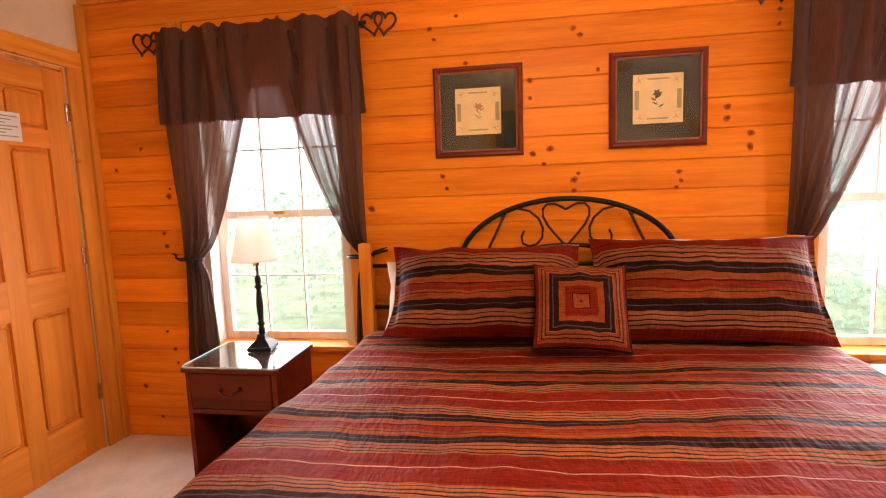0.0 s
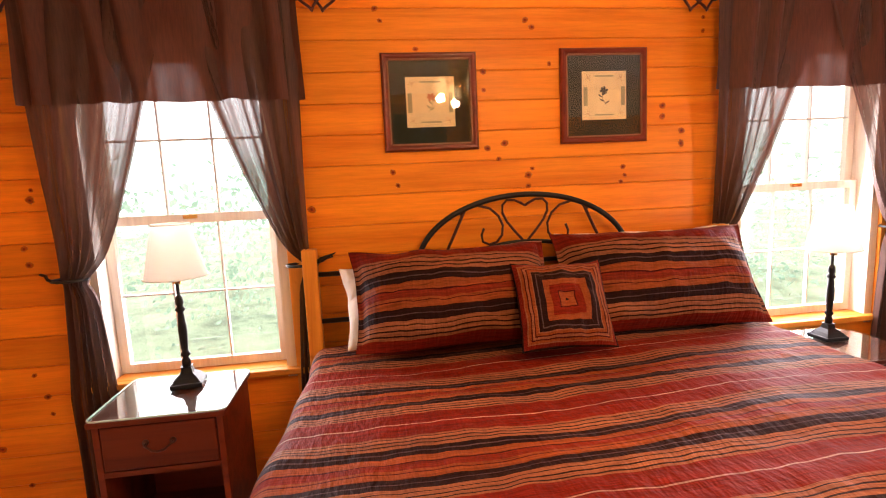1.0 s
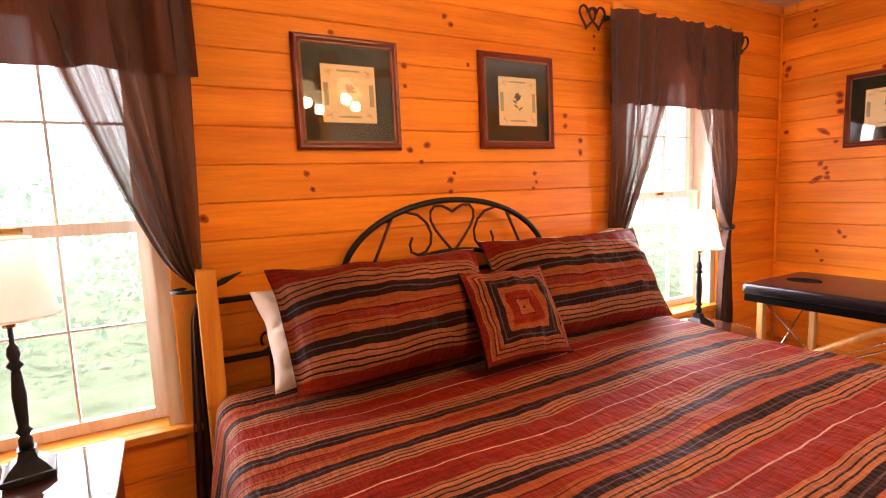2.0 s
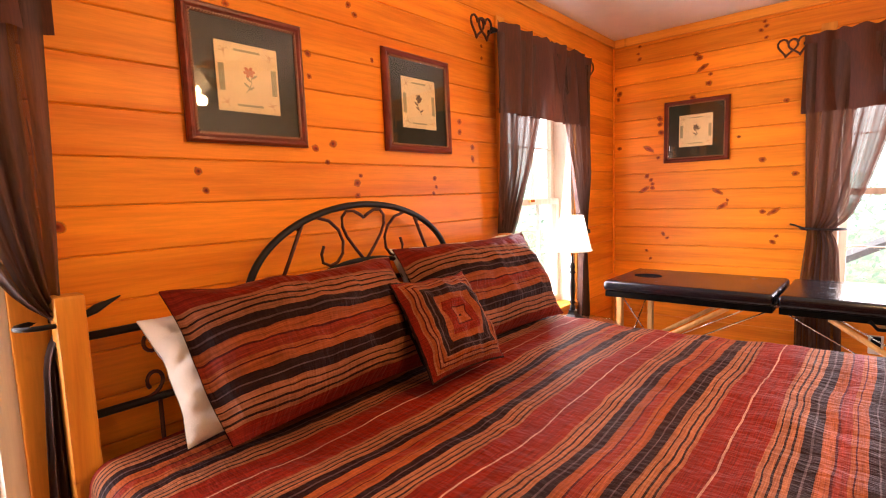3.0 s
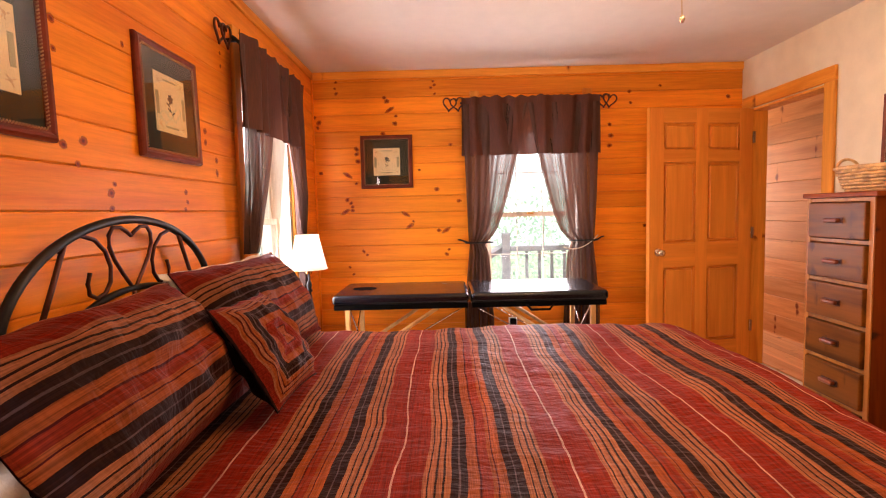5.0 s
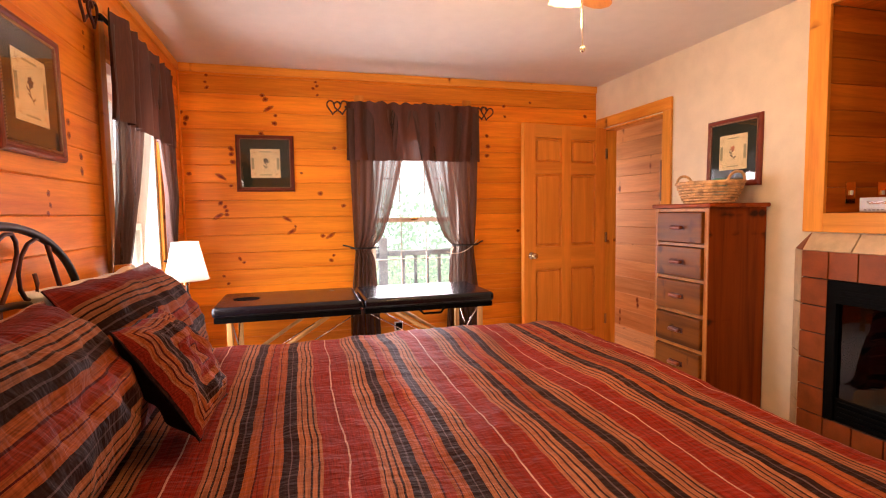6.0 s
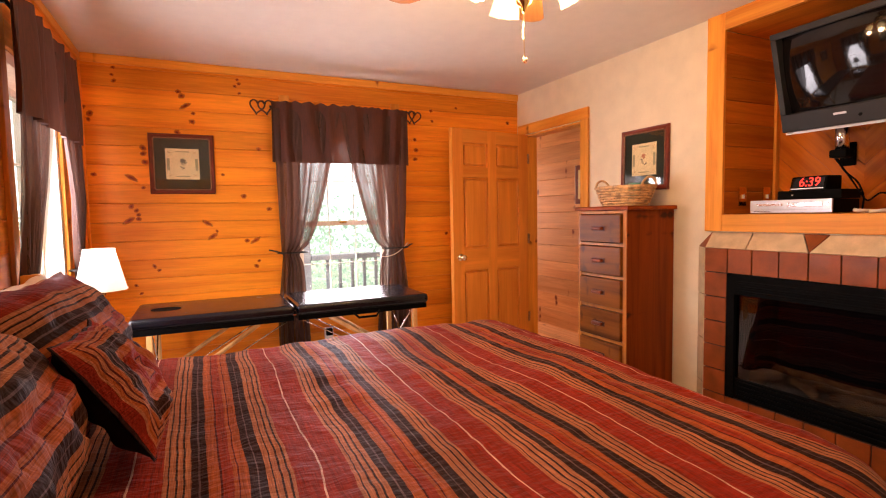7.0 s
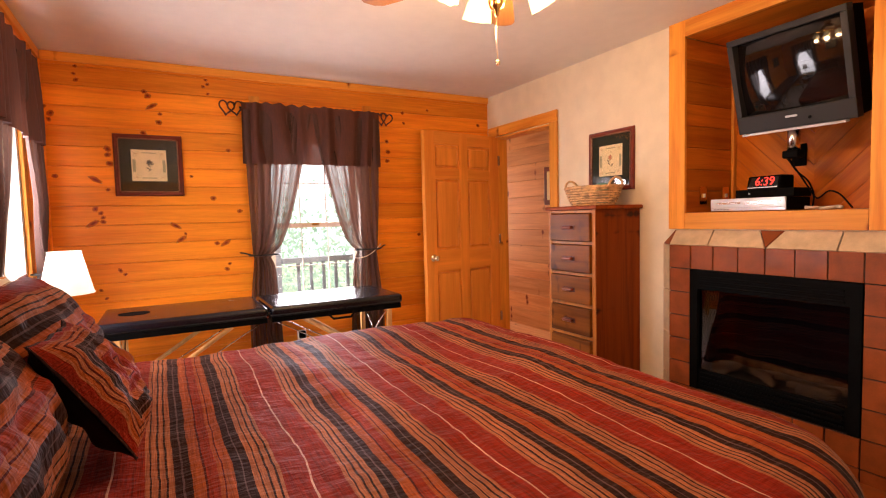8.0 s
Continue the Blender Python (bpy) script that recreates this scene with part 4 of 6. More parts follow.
pillow("throw_cushion", pillow_mesh(0.37, 0.36, 0.14, 5, crumple=1.5, flange=1.04, square=True), M_square, M_lining, "small cushion with nested squares in orange and brown", "cushion", lean(0.250, 1.998, 0.728, 33, 0.36, -2, 1))


# ---- curtains ----
def curtain_set(m, label, seed, leaves=(), part_at=0.42, curve=0.76, meet=0.0, half=0.55):
    """A rod with double-heart ends, a valance and two sheer panels held back at the sides: local x along the wall, -y into the room."""
    rod_z, y = 2.155, -0.085
    rod = thing("curtain_set", label, "curtains", m, group="window curtains")
    part("bar", tube(bmesh.new(), [(-0.56, y, rod_z), (0.56, y, rod_z)], 0.009, 10), M_iron, rod, smooth=True)
    for s in (-1, 1):
        for k, tilt in ((0, 8), (1, -8)):
            pts = heart(0, 0, 0.105, 0.105)
            c, sn = math.cos(radians(tilt)), math.sin(radians(tilt))
            part("heart_finial", tube(bmesh.new(), [(s * (0.585 + k * 0.060) + px * c - pz * sn, y + 0.022 + 0.004 * (k * 2 - 1), rod_z + 0.002 + px * sn + pz * c) for px, pz in pts], 0.006, 8, True), M_rust, rod, "wrought iron heart", smooth=True)
        part("bracket", solid((s * 0.525 - 0.008, s * 0.525 + 0.008, y, -0.0385, rod_z - 0.012, rod_z + 0.006), bevel=0.003), M_iron, rod)

    def valance(u, v):
        x = half * (2 * u - 1)
        mid = math.exp(-((u - 0.5 - meet) / 0.15) ** 2)
        amp = (0.026 + 0.012 * (1 - v)) * (1 - 0.75 * mid) * (0.75 + 0.5 * noise.noise(Vector((u * 9, seed, 6))))
        wav = math.sin(u * 40 + 4 * noise.noise(Vector((u * 5, seed, 0.4 * v)))) * amp + 0.02 * noise.noise(Vector((u * 7, seed, v)))
        z = 1.735 + (2.195 - 1.735) * v + (0.022 * noise.noise(Vector((u * 22, seed, 2))) if v > 0.9 else 0.008 * noise.noise(Vector((u * 6, seed, 2))))
        return (x * (1 + 0.015 * (1 - v)), y - 0.036 + wav, z)
    part("valance", sheet(valance, 110, 16), M_valance, rod, "dark brown gathered cloth", True)
    for s in (-1, 1):
        def panel(u, v, s=s):
            z = 0.02 + (2.14 - 0.02) * v
            tie = 1.03
            if z > tie:
                k = (z - tie) / (2.14 - tie)
                outer = half - 0.035 + 0.03 * k
                inner = part_at - part_at * k ** curve
            else:
                k = (tie - z) / tie
                outer = half - 0.045 + 0.05 * min(1, k * 2)
                inner = part_at - 0.06 * k ** 0.7
            if abs(z - tie) < 0.12:
                q = 1 - abs(z - tie) / 0.12
                inner += 0.035 * q * q
            inner += s * meet
            x = outer + (inner - outer) * u
            wide = abs(outer - inner)
            amp = 0.010 + 0.022 * max(0, 1 - wide / 0.35)
            wav = amp * math.sin(u * 34 + seed + 2.2 * noise.noise(Vector((u * 3, z * 1.3, seed + s)))) + 0.012 * noise.noise(Vector((u * 4, z * 2.5, s)))
            return (s * x, -0.076 - 0.034 * min(1, max(0, (z - tie) / 0.4)) + wav * 0.8, z)
        part("panel", sheet(panel, 70, 64), M_sheer, rod, "sheer brown voile", True)
        hook = bmesh.new()
        tube(hook, [(s * 0.500, -0.105, 1.03), (s * 0.540, -0.10, 1.045), (s * 0.575, -0.05, 1.055), (s * 0.60, -0.04, 1.06)], 0.006, 8)
        if s in leaves:
            tube(hook, [(s * 0.52, -0.11, 1.04), (s * 0.56, -0.12, 1.06), (s * 0.62, -0.115, 1.085)], [0.006, 0.012, 0.002], 6)
        tube(hook, [(s * ((part_at + 0.52) / 2 + (0.54 - part_at) * 0.55 * math.cos(a)), -0.075 - 0.046 * math.sin(a), 1.035) for a in [i * math.tau / 16 for i in range(16)]], 0.007, 6, True)
        part("holdback", hook, M_iron, rod, "black iron leaf-shaped holdback", True)


curtain_set(pose(-1.242, NORTH, 0), "sheer brown curtains tied back under a dark valance", 1, (1,), meet=0.042, half=0.535)
curtain_set(pose(1.710, NORTH, 0), "sheer brown curtains tied back under a dark valance", 2, (-1,), 0.455, 0.88, 0.01)
curtain_set(pose(EAST, WIN_C + 0.015, 0, 0, 0, -90), "sheer brown curtains tied back under a dark valance", 3, (), 0.33, 0.62, -0.03)


# ---- pictures ----
def mitred(w, h, profile):
    """A frame of w by h with mitred corners; profile: rows of (inset from the outer edge, depth off the wall)."""
    bm = bmesh.new()
    rings = [[bm.verts.new((sx * (w / 2 - i), -d, sz * (h / 2 - i))) for sx, sz in ((-1, -1), (1, -1), (1, 1), (-1, 1))] for i, d in profile]
    for a, b in zip(rings, rings[1:] + rings[:1]):
        for k in range(4):
            bm.faces.new((a[k], a[(k + 1) % 4], b[(k + 1) % 4], b[k]))
    return bm


def blot(bm, x, z, rx, rz, turn=0.0, y=-0.0126, sides=10):
    """A flat printed patch, a hair thick."""
    c, sn = math.cos(turn), math.sin(turn)
    lo, hi = [], []
    for i in range(sides):
        a = i * math.tau / sides
        px, pz = rx * math.cos(a), rz * math.sin(a)
        lo.append(bm.verts.new((x + px * c - pz * sn, y, z + px * sn + pz * c)))
        hi.append(bm.verts.new((x + px * c - pz * sn, y - 0.0006, z + px * sn + pz * c)))
    bm.faces.new(lo), bm.faces.new(hi[::-1])
    for i in range(sides):
        bm.faces.new((lo[i], lo[(i + 1) % sides], hi[(i + 1) % sides], hi[i]))


def picture(m, w, h, label, seed, bloom):
    """A matted flower print behind glass in a moulded frame with a roped inner edge."""
    rnd = random.Random(seed)
    p = thing("framed_picture", label, "picture", m, group="framed flower prints")
    f = 0.034
    part("frame", mitred(w, h, [(0.0, 0.0), (0.0, 0.012), (0.003, 0.018), (0.009, 0.0235), (0.017, 0.0225), (0.024, 0.017), (0.029, 0.0165), (f, 0.013), (f, 0.002)]), M_frame, p, "moulded mahogany frame")
    iw, ih = w / 2 - f, h / 2 - f
    rope = bmesh.new()
    count = int(2 * ih / 0.0095)
    for k in range(count):
        for s in (-1, 1):
            z = -ih + (k + 0.5) * 2 * ih / count
            x = s * (iw + 0.0035)
            tube(rope, [(x - 0.0035, -0.0155, z - 0.003), (x, -0.0185, z), (x + 0.0035, -0.0175, z + 0.003)], 0.0022, 5)
            tube(rope, [(z * iw / ih - 0.003, -0.0155, s * (ih + 0.0035) - 0.0035), (z * iw / ih, -0.0185, s * (ih + 0.0035)), (z * iw / ih + 0.003, -0.0175, s * (ih + 0.0035) + 0.0035)], 0.0022, 5)
    part("beading", rope, M_gilt, p, "roped gilt inner edge")
    part("mat", solid((-iw + 0.0005, iw - 0.0005, -0.010, -0.004, -ih + 0.0005, ih - 0.0005)), M_mat, p, "dark green mat board")
    cw, ch = w * 0.255, h * 0.255
    card = part("print", solid((-cw, cw, -0.0125, -0.0105, -ch, ch)), M_card, p, "cream flower print")
    for s in (-1, 1):
        part("printed_border", solid((min(s * cw * 0.76, s * cw * 0.93), max(s * cw * 0.76, s * cw * 0.93), -0.0132, -0.0126, -ch * 0.42, ch * 0.36)), M_ink_b, card)
        part("printed_border", solid((-cw * 0.42, cw * 0.42, -0.0132, -0.0126, s * ch * 0.80 - 0.0035, s * ch * 0.80 + 0.0035)), M_ink_b, card)
        for q in (-1, 1):
            # a small faint sprig in each corner
            curl = bmesh.new()
            blot(curl, s * cw * 0.74, q * ch * 0.74, 0.007, 0.005, rnd.random() * 3)
            for k in range(4):
                a = k * 1.6 + rnd.random()
                blot(curl, s * cw * 0.74 + 0.012 * math.cos(a), q * ch * 0.74 + 0.012 * math.sin(a), 0.0055, 0.0018, a)
            part("printed_corner", curl, M_ink_a, card)
    # the flower: a bent stem, a few leaves and a loose head
    way = 1 if seed % 2 else -1
    stem = bmesh.new()
    pts = [(way * 0.022 * math.sin(2.4 * q) - way * 0.012, -0.0128, ch * (-0.42 + 0.62 * q)) for q in [i / 7 for i in range(8)]]
    tube(stem, pts, 0.0011, 4)
    for k in (1, 2, 4, 5):
        s = 1 if k % 2 else -1
        blot(stem, pts[k][0] + s * 0.011, pts[k][2] + 0.006, 0.012, 0.0035, s * (0.5 + 0.3 * rnd.random()))
    part("printed_stem", stem, M_leafy if seed > 1 else M_ink_b, card)
    head = bmesh.new()
    for k in range(6):
        a = k * math.tau / 6 + rnd.random() * 0.5
        blot(head, pts[-1][0] + 0.010 * math.cos(a), pts[-1][2] + 0.009 * math.sin(a), 0.010 + 0.003 * rnd.random(), 0.006, a)
    part("printed_flower", head, bloom, card)
    pane = part("glazing", solid((-iw + 0.001, iw - 0.001, -0.0155, -0.0137, -ih + 0.001, ih - 0.001)), M_pane, p, "picture glass")
    pane.visible_shadow = False
    return p


FACE = 0.0195
picture(pose(-0.166, NORTH - FACE, 1.721, -1.0), 0.425, 0.427, "dark green matted flower print in a mahogany frame", 1, M_bloom)
picture(pose(0.650, NORTH - FACE, 1.731, -1.0), 0.425, 0.430, "dark green matted flower print in a mahogany frame", 2, M_leafy)
picture(pose(EAST - FACE, 1.985, 1.711, -1.0, 0, -90), 0.425, 0.432, "dark green matted flower print in a mahogany frame", 3, M_leafy)
picture(pose(1.285, SOUTH + 0.001, 1.665, -1.0, 0, 180), 0.415, 0.43, "dark green matted flower print in a mahogany frame", 4, M_bloom)

# ---- nightstands and lamps ----
ns = thing("nightstand", "dark cherry nightstand with a glass top and one drawer", "nightstand", pose(-1.235, 2.225, 0))
hw, hd, nh = 0.215, 0.18, 0.615
for s in (-1, 1):
    part("side_panel", solid((min(s * hw, s * (hw - 0.022)), max(s * hw, s * (hw - 0.022)), -hd, hd, 0.10, nh - 0.02), bevel=0.002), M_cherry, ns)
    for y in (-hd + 0.02, hd - 0.02):
        lg = bmesh.new()
        tube(lg, [(s * (hw - 0.022), y, 0.0), (s * (hw - 0.022), y, 0.10)], [0.013, 0.02], 8)
        part("leg", lg, M_cherry, ns)
part("back_panel", solid((-hw + 0.022, hw - 0.022, hd - 0.012, hd, 0.10, nh - 0.02)), M_cherry, ns)
part("shelf", solid((-hw + 0.022, hw - 0.022, -hd, hd - 0.012, 0.10, 0.122)), M_cherry, ns)
part("divider", solid((-hw + 0.022, hw - 0.022, -hd, hd - 0.012, 0.405, 0.425)), M_cherry, ns)
dr = part("drawer", solid((-hw + 0.026, hw - 0.026, -hd - 0.004, hd - 0.02, 0.430, nh - 0.025), bevel=0.005), M_cherry, ns, "dark cherry drawer")
hm = bmesh.new()
tube(hm, [(-0.045, -hd - 0.004, 0.525), (-0.043, -hd - 0.022, 0.520), (-0.02, -hd - 0.026, 0.503), (0, -hd - 0.026, 0.498), (0.02, -hd - 0.026, 0.503), (0.043, -hd - 0.022, 0.520), (0.045, -hd - 0.004, 0.525)], 0.004, 8)
for s in (-1, 1):
    tube(hm, [(s * 0.045, -hd - 0.0045, 0.525), (s * 0.045, -hd - 0.010, 0.525)], 0.011, 10)
part("handle", hm, M_rust, dr, "dark bronze bail pull", smooth=True)
part("top", solid((-hw - 0.012, hw + 0.012, -hd - 0.014, hd + 0.008, nh - 0.02, nh), bevel=0.005), M_cherry, ns)


def rounded_slab(w, d, z0, z1, r, n=8):
    bm = bmesh.new()
    pts = []
    for cx, cy, a0 in ((w - r, d - r, 0), (-w + r, d - r, 90), (-w + r, -d + r, 180), (w - r, -d + r, 270)):
        for k in range(n + 1):
            a = radians(a0 + 90 * k / n)
            pts.append((cx + r * math.cos(a), cy + r * math.sin(a)))
    lo = [bm.verts.new((x, y, z0)) for x, y in pts]
    hi = [bm.verts.new((x, y, z1)) for x, y in pts]
    bm.faces.new(lo[::-1]), bm.faces.new(hi)
    for k in range(len(pts)):
        j = (k + 1) % len(pts)
        bm.faces.new((lo[k], lo[j], hi[j], hi[k]))
    return bm


M_edge = plain("glass_edge", (0.45, 0.62, 0.56), 0.12, vary=0.05)
g = part("glass_top", rounded_slab(hw + 0.014, hd + 0.012, nh + 0.001, nh + 0.008, 0.03), M_top, ns, "clear glass plate with a green edge")
gb = bmesh.new()
rim = [(x, y) for x, y in [(v.co.x, v.co.y) for v in g.data.vertices][: len(g.data.vertices) // 2]]
tube(gb, [(x, y, nh + 0.0045) for x, y in rim], 0.0038, 6, True)
part("glass_edge", gb, M_edge, g, "polished green glass edge", smooth=True)


def table_lamp(m, label, lit):
    lp = thing("table_lamp", label, "lamp", m, group="bedside lamps")
    part("foot", solid((-0.058, 0.058, -0.058, 0.058, 0, 0.018), bevel=0.004), M_iron, lp)
    pyr = bmesh.new()
    rows = [(0.052, 0.018), (0.040, 0.034), (0.022, 0.050), (0.017, 0.07), (0.021, 0.075)]
    rings = [[pyr.verts.new((sx * r, sy * r, z)) for sx, sy in ((-1, -1), (1, -1), (1, 1), (-1, 1))] for r, z in rows]
    for a, b in zip(rings, rings[1:]):
        for k in range(4):
            pyr.faces.new((a[k], a[(k + 1) % 4], b[(k + 1) % 4], b[k]))
    pyr.faces.new(rings[-1])
    part("plinth", pyr, M_iron, lp)
    part("stem", turned(bmesh.new(), [(0.0, 0.07), (0.016, 0.075), (0.016, 0.10), (0.010, 0.11), (0.019, 0.122), (0.012, 0.135), (0.014, 0.16), (0.017, 0.22), (0.012, 0.28), (0.010, 0.29), (0.020, 0.302), (0.011, 0.315), (0.016, 0.33), (0.013, 0.35), (0.006, 0.36), (0.006, 0.62), (0.0, 0.62)], 16), M_iron, lp, "turned black candlestick stem", smooth=True)
    part("socket", turned(bmesh.new(), [(0.0, 0.40), (0.017, 0.405), (0.017, 0.455), (0.0, 0.46)], 14), M_brass, lp, smooth=True)
    lamp("lamp_bulb", "POINT", 5, (1.0, 0.84, 0.62), m @ Matrix.Translation((0, 0, 0.55)), (0.03, 0)) if lit else None
    part("bulb", turned(bmesh.new(), [(0.010, 0.46), (0.026, 0.50), (0.030, 0.52), (0.022, 0.545), (0.0, 0.555)], 14), M_linen, lp, smooth=True)
    sh = bmesh.new()
    turned(sh, [(0.112, 0.430), (0.066, 0.638), (0.064, 0.638), (0.110, 0.430), (0.112, 0.430)], 36)
    shd = part("shade", sh, M_shade, lp, "cream empire lampshade", smooth=True)
    for r, z in ((0.1125, 0.434), (0.0665, 0.634)):
        part("shade_rim", tube(bmesh.new(), [(r * math.cos(a), r * math.sin(a), z) for a in [k * math.tau / 36 for k in range(36)]], 0.0035, 6, True), M_shade, shd, "stitched cream rim", smooth=True)
    return lp


table_lamp(pose(-1.215, 2.305, nh + 0.0085, 0, 0, 8), "black candlestick lamp with a cream shade on the nightstand", False)
rt = thing("round_table", "small round bedside table with a glass top", "side table", pose(1.66, 2.30, 0))
part("tabletop", turned(bmesh.new(), [(0.0, 0.505), (0.235, 0.505), (0.245, 0.515), (0.245, 0.530), (0.0, 0.530)], 40), M_cherry, rt)
part("glass_top", turned(bmesh.new(), [(0.0, 0.531), (0.246, 0.531), (0.247, 0.537), (0.0, 0.5375)], 40), M_top, rt, "clear round glass plate")
part("column", turned(bmesh.new(), [(0.03, 0.06), (0.028, 0.10), (0.045, 0.18), (0.03, 0.28), (0.024, 0.42), (0.06, 0.5045)], 18), M_cherry, rt, smooth=True)
for k in range(3):
    a = radians(90 + 120 * k)
    part("leg", tube(bmesh.new(), [(0.02 * math.cos(a), 0.02 * math.sin(a), 0.10), (0.12 * math.cos(a), 0.12 * math.sin(a), 0.07), (0.20 * math.cos(a), 0.20 * math.sin(a), 0.014)], [0.02, 0.017, 0.013], 8), M_cherry, rt, smooth=True)
table_lamp(pose(1.68, 2.345, 0.538, 0, 0, 0), "black candlestick lamp with a white shade by the window", True)

# ---- massage table ----
mt = thing("massage_table", "folding massage table with black vinyl pads and beech legs", "massage table", pose(2.262, 1.365, 0))
W2, L2 = 0.305, 0.915


def table_pad(y0, y1):
    bm = bmesh.new()
    box(bm, -W2, W2, y0, y1, 0.69, 0.755, bevel=0.029, segments=6)
    return bm


north_pad = part("pad", table_pad(0.008, L2), M_vinyl, mt, "black vinyl pad with a face opening", smooth=True)
part("pad", table_pad(-L2, -0.008), M_vinyl, mt, "black vinyl pad", smooth=True)
fh = bmesh.new()
turned(fh, [(0.085, 0.7572), (0.075, 0.7578), (0.066, 0.7565), (0.0, 0.7560)], 28)
for v in fh.verts:
    v.co = Vector((v.co.x * 0.75, v.co.y + 0.74, v.co.z))
part("face_opening", fh, M_black, north_pad, "oval black face opening", smooth=True)
for s in (-1, 1):
    y0, y1 = sorted((s * 0.014, s * (L2 - 0.012)))
    part("pad_frame", solid((-W2 + 0.012, W2 - 0.012, y0, y1, 0.655, 0.689), bevel=0.003), M_black, mt)
for sy in (-1, 1):
    for sx in (-1, 1):
        x, y = sx * (W2 - 0.03), sy * (L2 - 0.10)
        part("leg", solid((x - 0.019, x + 0.019, y - 0.016, y + 0.016, 0.0, 0.655), bevel=0.005), M_beech, mt, "pale beech leg")
        part("brace", tube(bmesh.new(), [(x, y - sy * 0.02, 0.28), (x, sy * 0.22, 0.655)], 0.013, 8), M_beech, mt, "slanting beech brace", smooth=True)
        part("cable", tube(bmesh.new(), [(x - sx * 0.03, y - sy * 0.02, 0.22), (x - sx * 0.03, sy * 0.03, 0.66)], 0.004, 6), M_chrome, mt, "thin steel cable", smooth=True)
    part("stretcher", solid((-W2 + 0.05, W2 - 0.05, sy * (L2 - 0.10) - 0.012, sy * (L2 - 0.10) + 0.012, 0.20, 0.25), bevel=0.004), M_beech, mt)
    for sx in (-1, 1):
        part("cross_cable", tube(bmesh.new(), [(sx * (W2 - 0.05), sy * (L2 - 0.11), 0.26), (-sx * (W2 - 0.05), sy * (L2 - 0.11), 0.65)], 0.005, 6), M_chrome, mt, "thin steel cable", smooth=True)
for s in (-1, 1):
    part("hinge", solid((s * 0.2 - 0.03, s * 0.2 + 0.03, -0.013, 0.013, 0.675, 0.688)), M_chrome, mt, "steel hinge")
part("carry_handle", tube(bmesh.new(), [(-W2 - 0.002, -0.55, 0.672), (-W2 - 0.02, -0.52, 0.640), (-W2 - 0.02, -0.40, 0.640), (-W2 - 0.002, -0.37, 0.672)], 0.008, 8), M_black, mt, "black webbing handle", smooth=True)
socket = thing("wall_socket", "white wall socket with a black plug in it", "socket", pose(EAST - 0.0185, 0.97, 0.34, 0, 0, -90))
part("plate", solid((-0.036, 0.036, -0.006, 0, -0.058, 0.058), bevel=0.002), M_linen, socket)
part("plug", solid((-0.024, 0.024, -0.045, -0.0062, -0.005, 0.052), bevel=0.005), M_black, socket, "black plug adapter")
cord = bmesh.new()
tube(cord, [(EAST - 0.10, 0.56 - 0.02 * k - 0.0, 0.965 + 0.0011 * (k - 4) ** 2) for k in range(15)], 0.004, 6)
single("cord_loop", cord, M_cord, "thin cream cord looped round the sheer cloth", "cord", smooth=True)

# ---- tall dresser with a basket ----
dx, dy = 1.256, -0.702
ds = thing("tall_dresser", "tall narrow knotty wood dresser with six drawers", "dresser", pose(dx, dy, 0, 0, 0, 180))
dw, dd, dh = 0.222, 0.203, 1.318
for s in (-1, 1):
    part("side_panel", solid((min(s * dw, s * (dw - 0.022)), max(s * dw, s * (dw - 0.022)), -dd, dd, 0, dh), bevel=0.002), M_dresser, ds)
part("back_panel", solid((-dw + 0.022, dw - 0.022, dd - 0.012, dd, 0, dh)), M_dresser, ds)
part("top", solid((-dw - 0.022, dw + 0.022, -dd - 0.022, dd + 0.006, dh, dh + 0.025), bevel=0.006), M_dresser, ds)
part("plinth", solid((-dw + 0.022, dw - 0.022, -dd + 0.004, -dd + 0.022, 0, 0.055)), M_dresser, ds)
step = (dh - 0.06) / 6
for s in (-1, 1):
    part("stile", solid((min(s * (dw - 0.001), s * (dw - 0.030)), max(s * (dw - 0.001), s * (dw - 0.030)), -dd - 0.008, -dd - 0.0005, 0, dh - 0.001), bevel=0.002), M_stile, ds, "worn orange front edge")
for k in range(6):
    z0 = 0.06 + k * step
    part("drawer_rail", solid((-dw + 0.0305, dw - 0.0305, -dd - 0.007, -dd + 0.03, z0 + step - 0.022, z0 + step - 0.002), bevel=0.002), M_stile, ds)
    dr = part("drawer", solid((-dw + 0.034, dw - 0.034, -dd - 0.026, dd - 0.03, z0 + 0.002, z0 + step - 0.026), bevel=0.008, segments=3), M_drawer, ds, "varnished knotty drawer front")
    zc = z0 + step / 2 - 0.012
    # flat dark plate imitates the shade of the oval recess here
    part("plate", solid((-0.056, 0.056, -dd - 0.0285, -dd - 0.0265, zc - 0.016, zc + 0.016), bevel=0.0009, segments=1), M_rust, dr, "dark plate standing in for the shaded recess behind the pull")
    part("handle", solid((-0.046, 0.046, -dd - 0.056, -dd - 0.029, zc - 0.011, zc + 0.011), bevel=0.0095, segments=3), M_pull, dr, "rounded red wooden bar pull", smooth=True)

bk = thing("wicker_basket", "small oval woven willow basket with two loop handles", "basket", pose(dx - 0.015, dy + 0.02, dh + 0.0255) @ Matrix.Scale(1.13, 4))
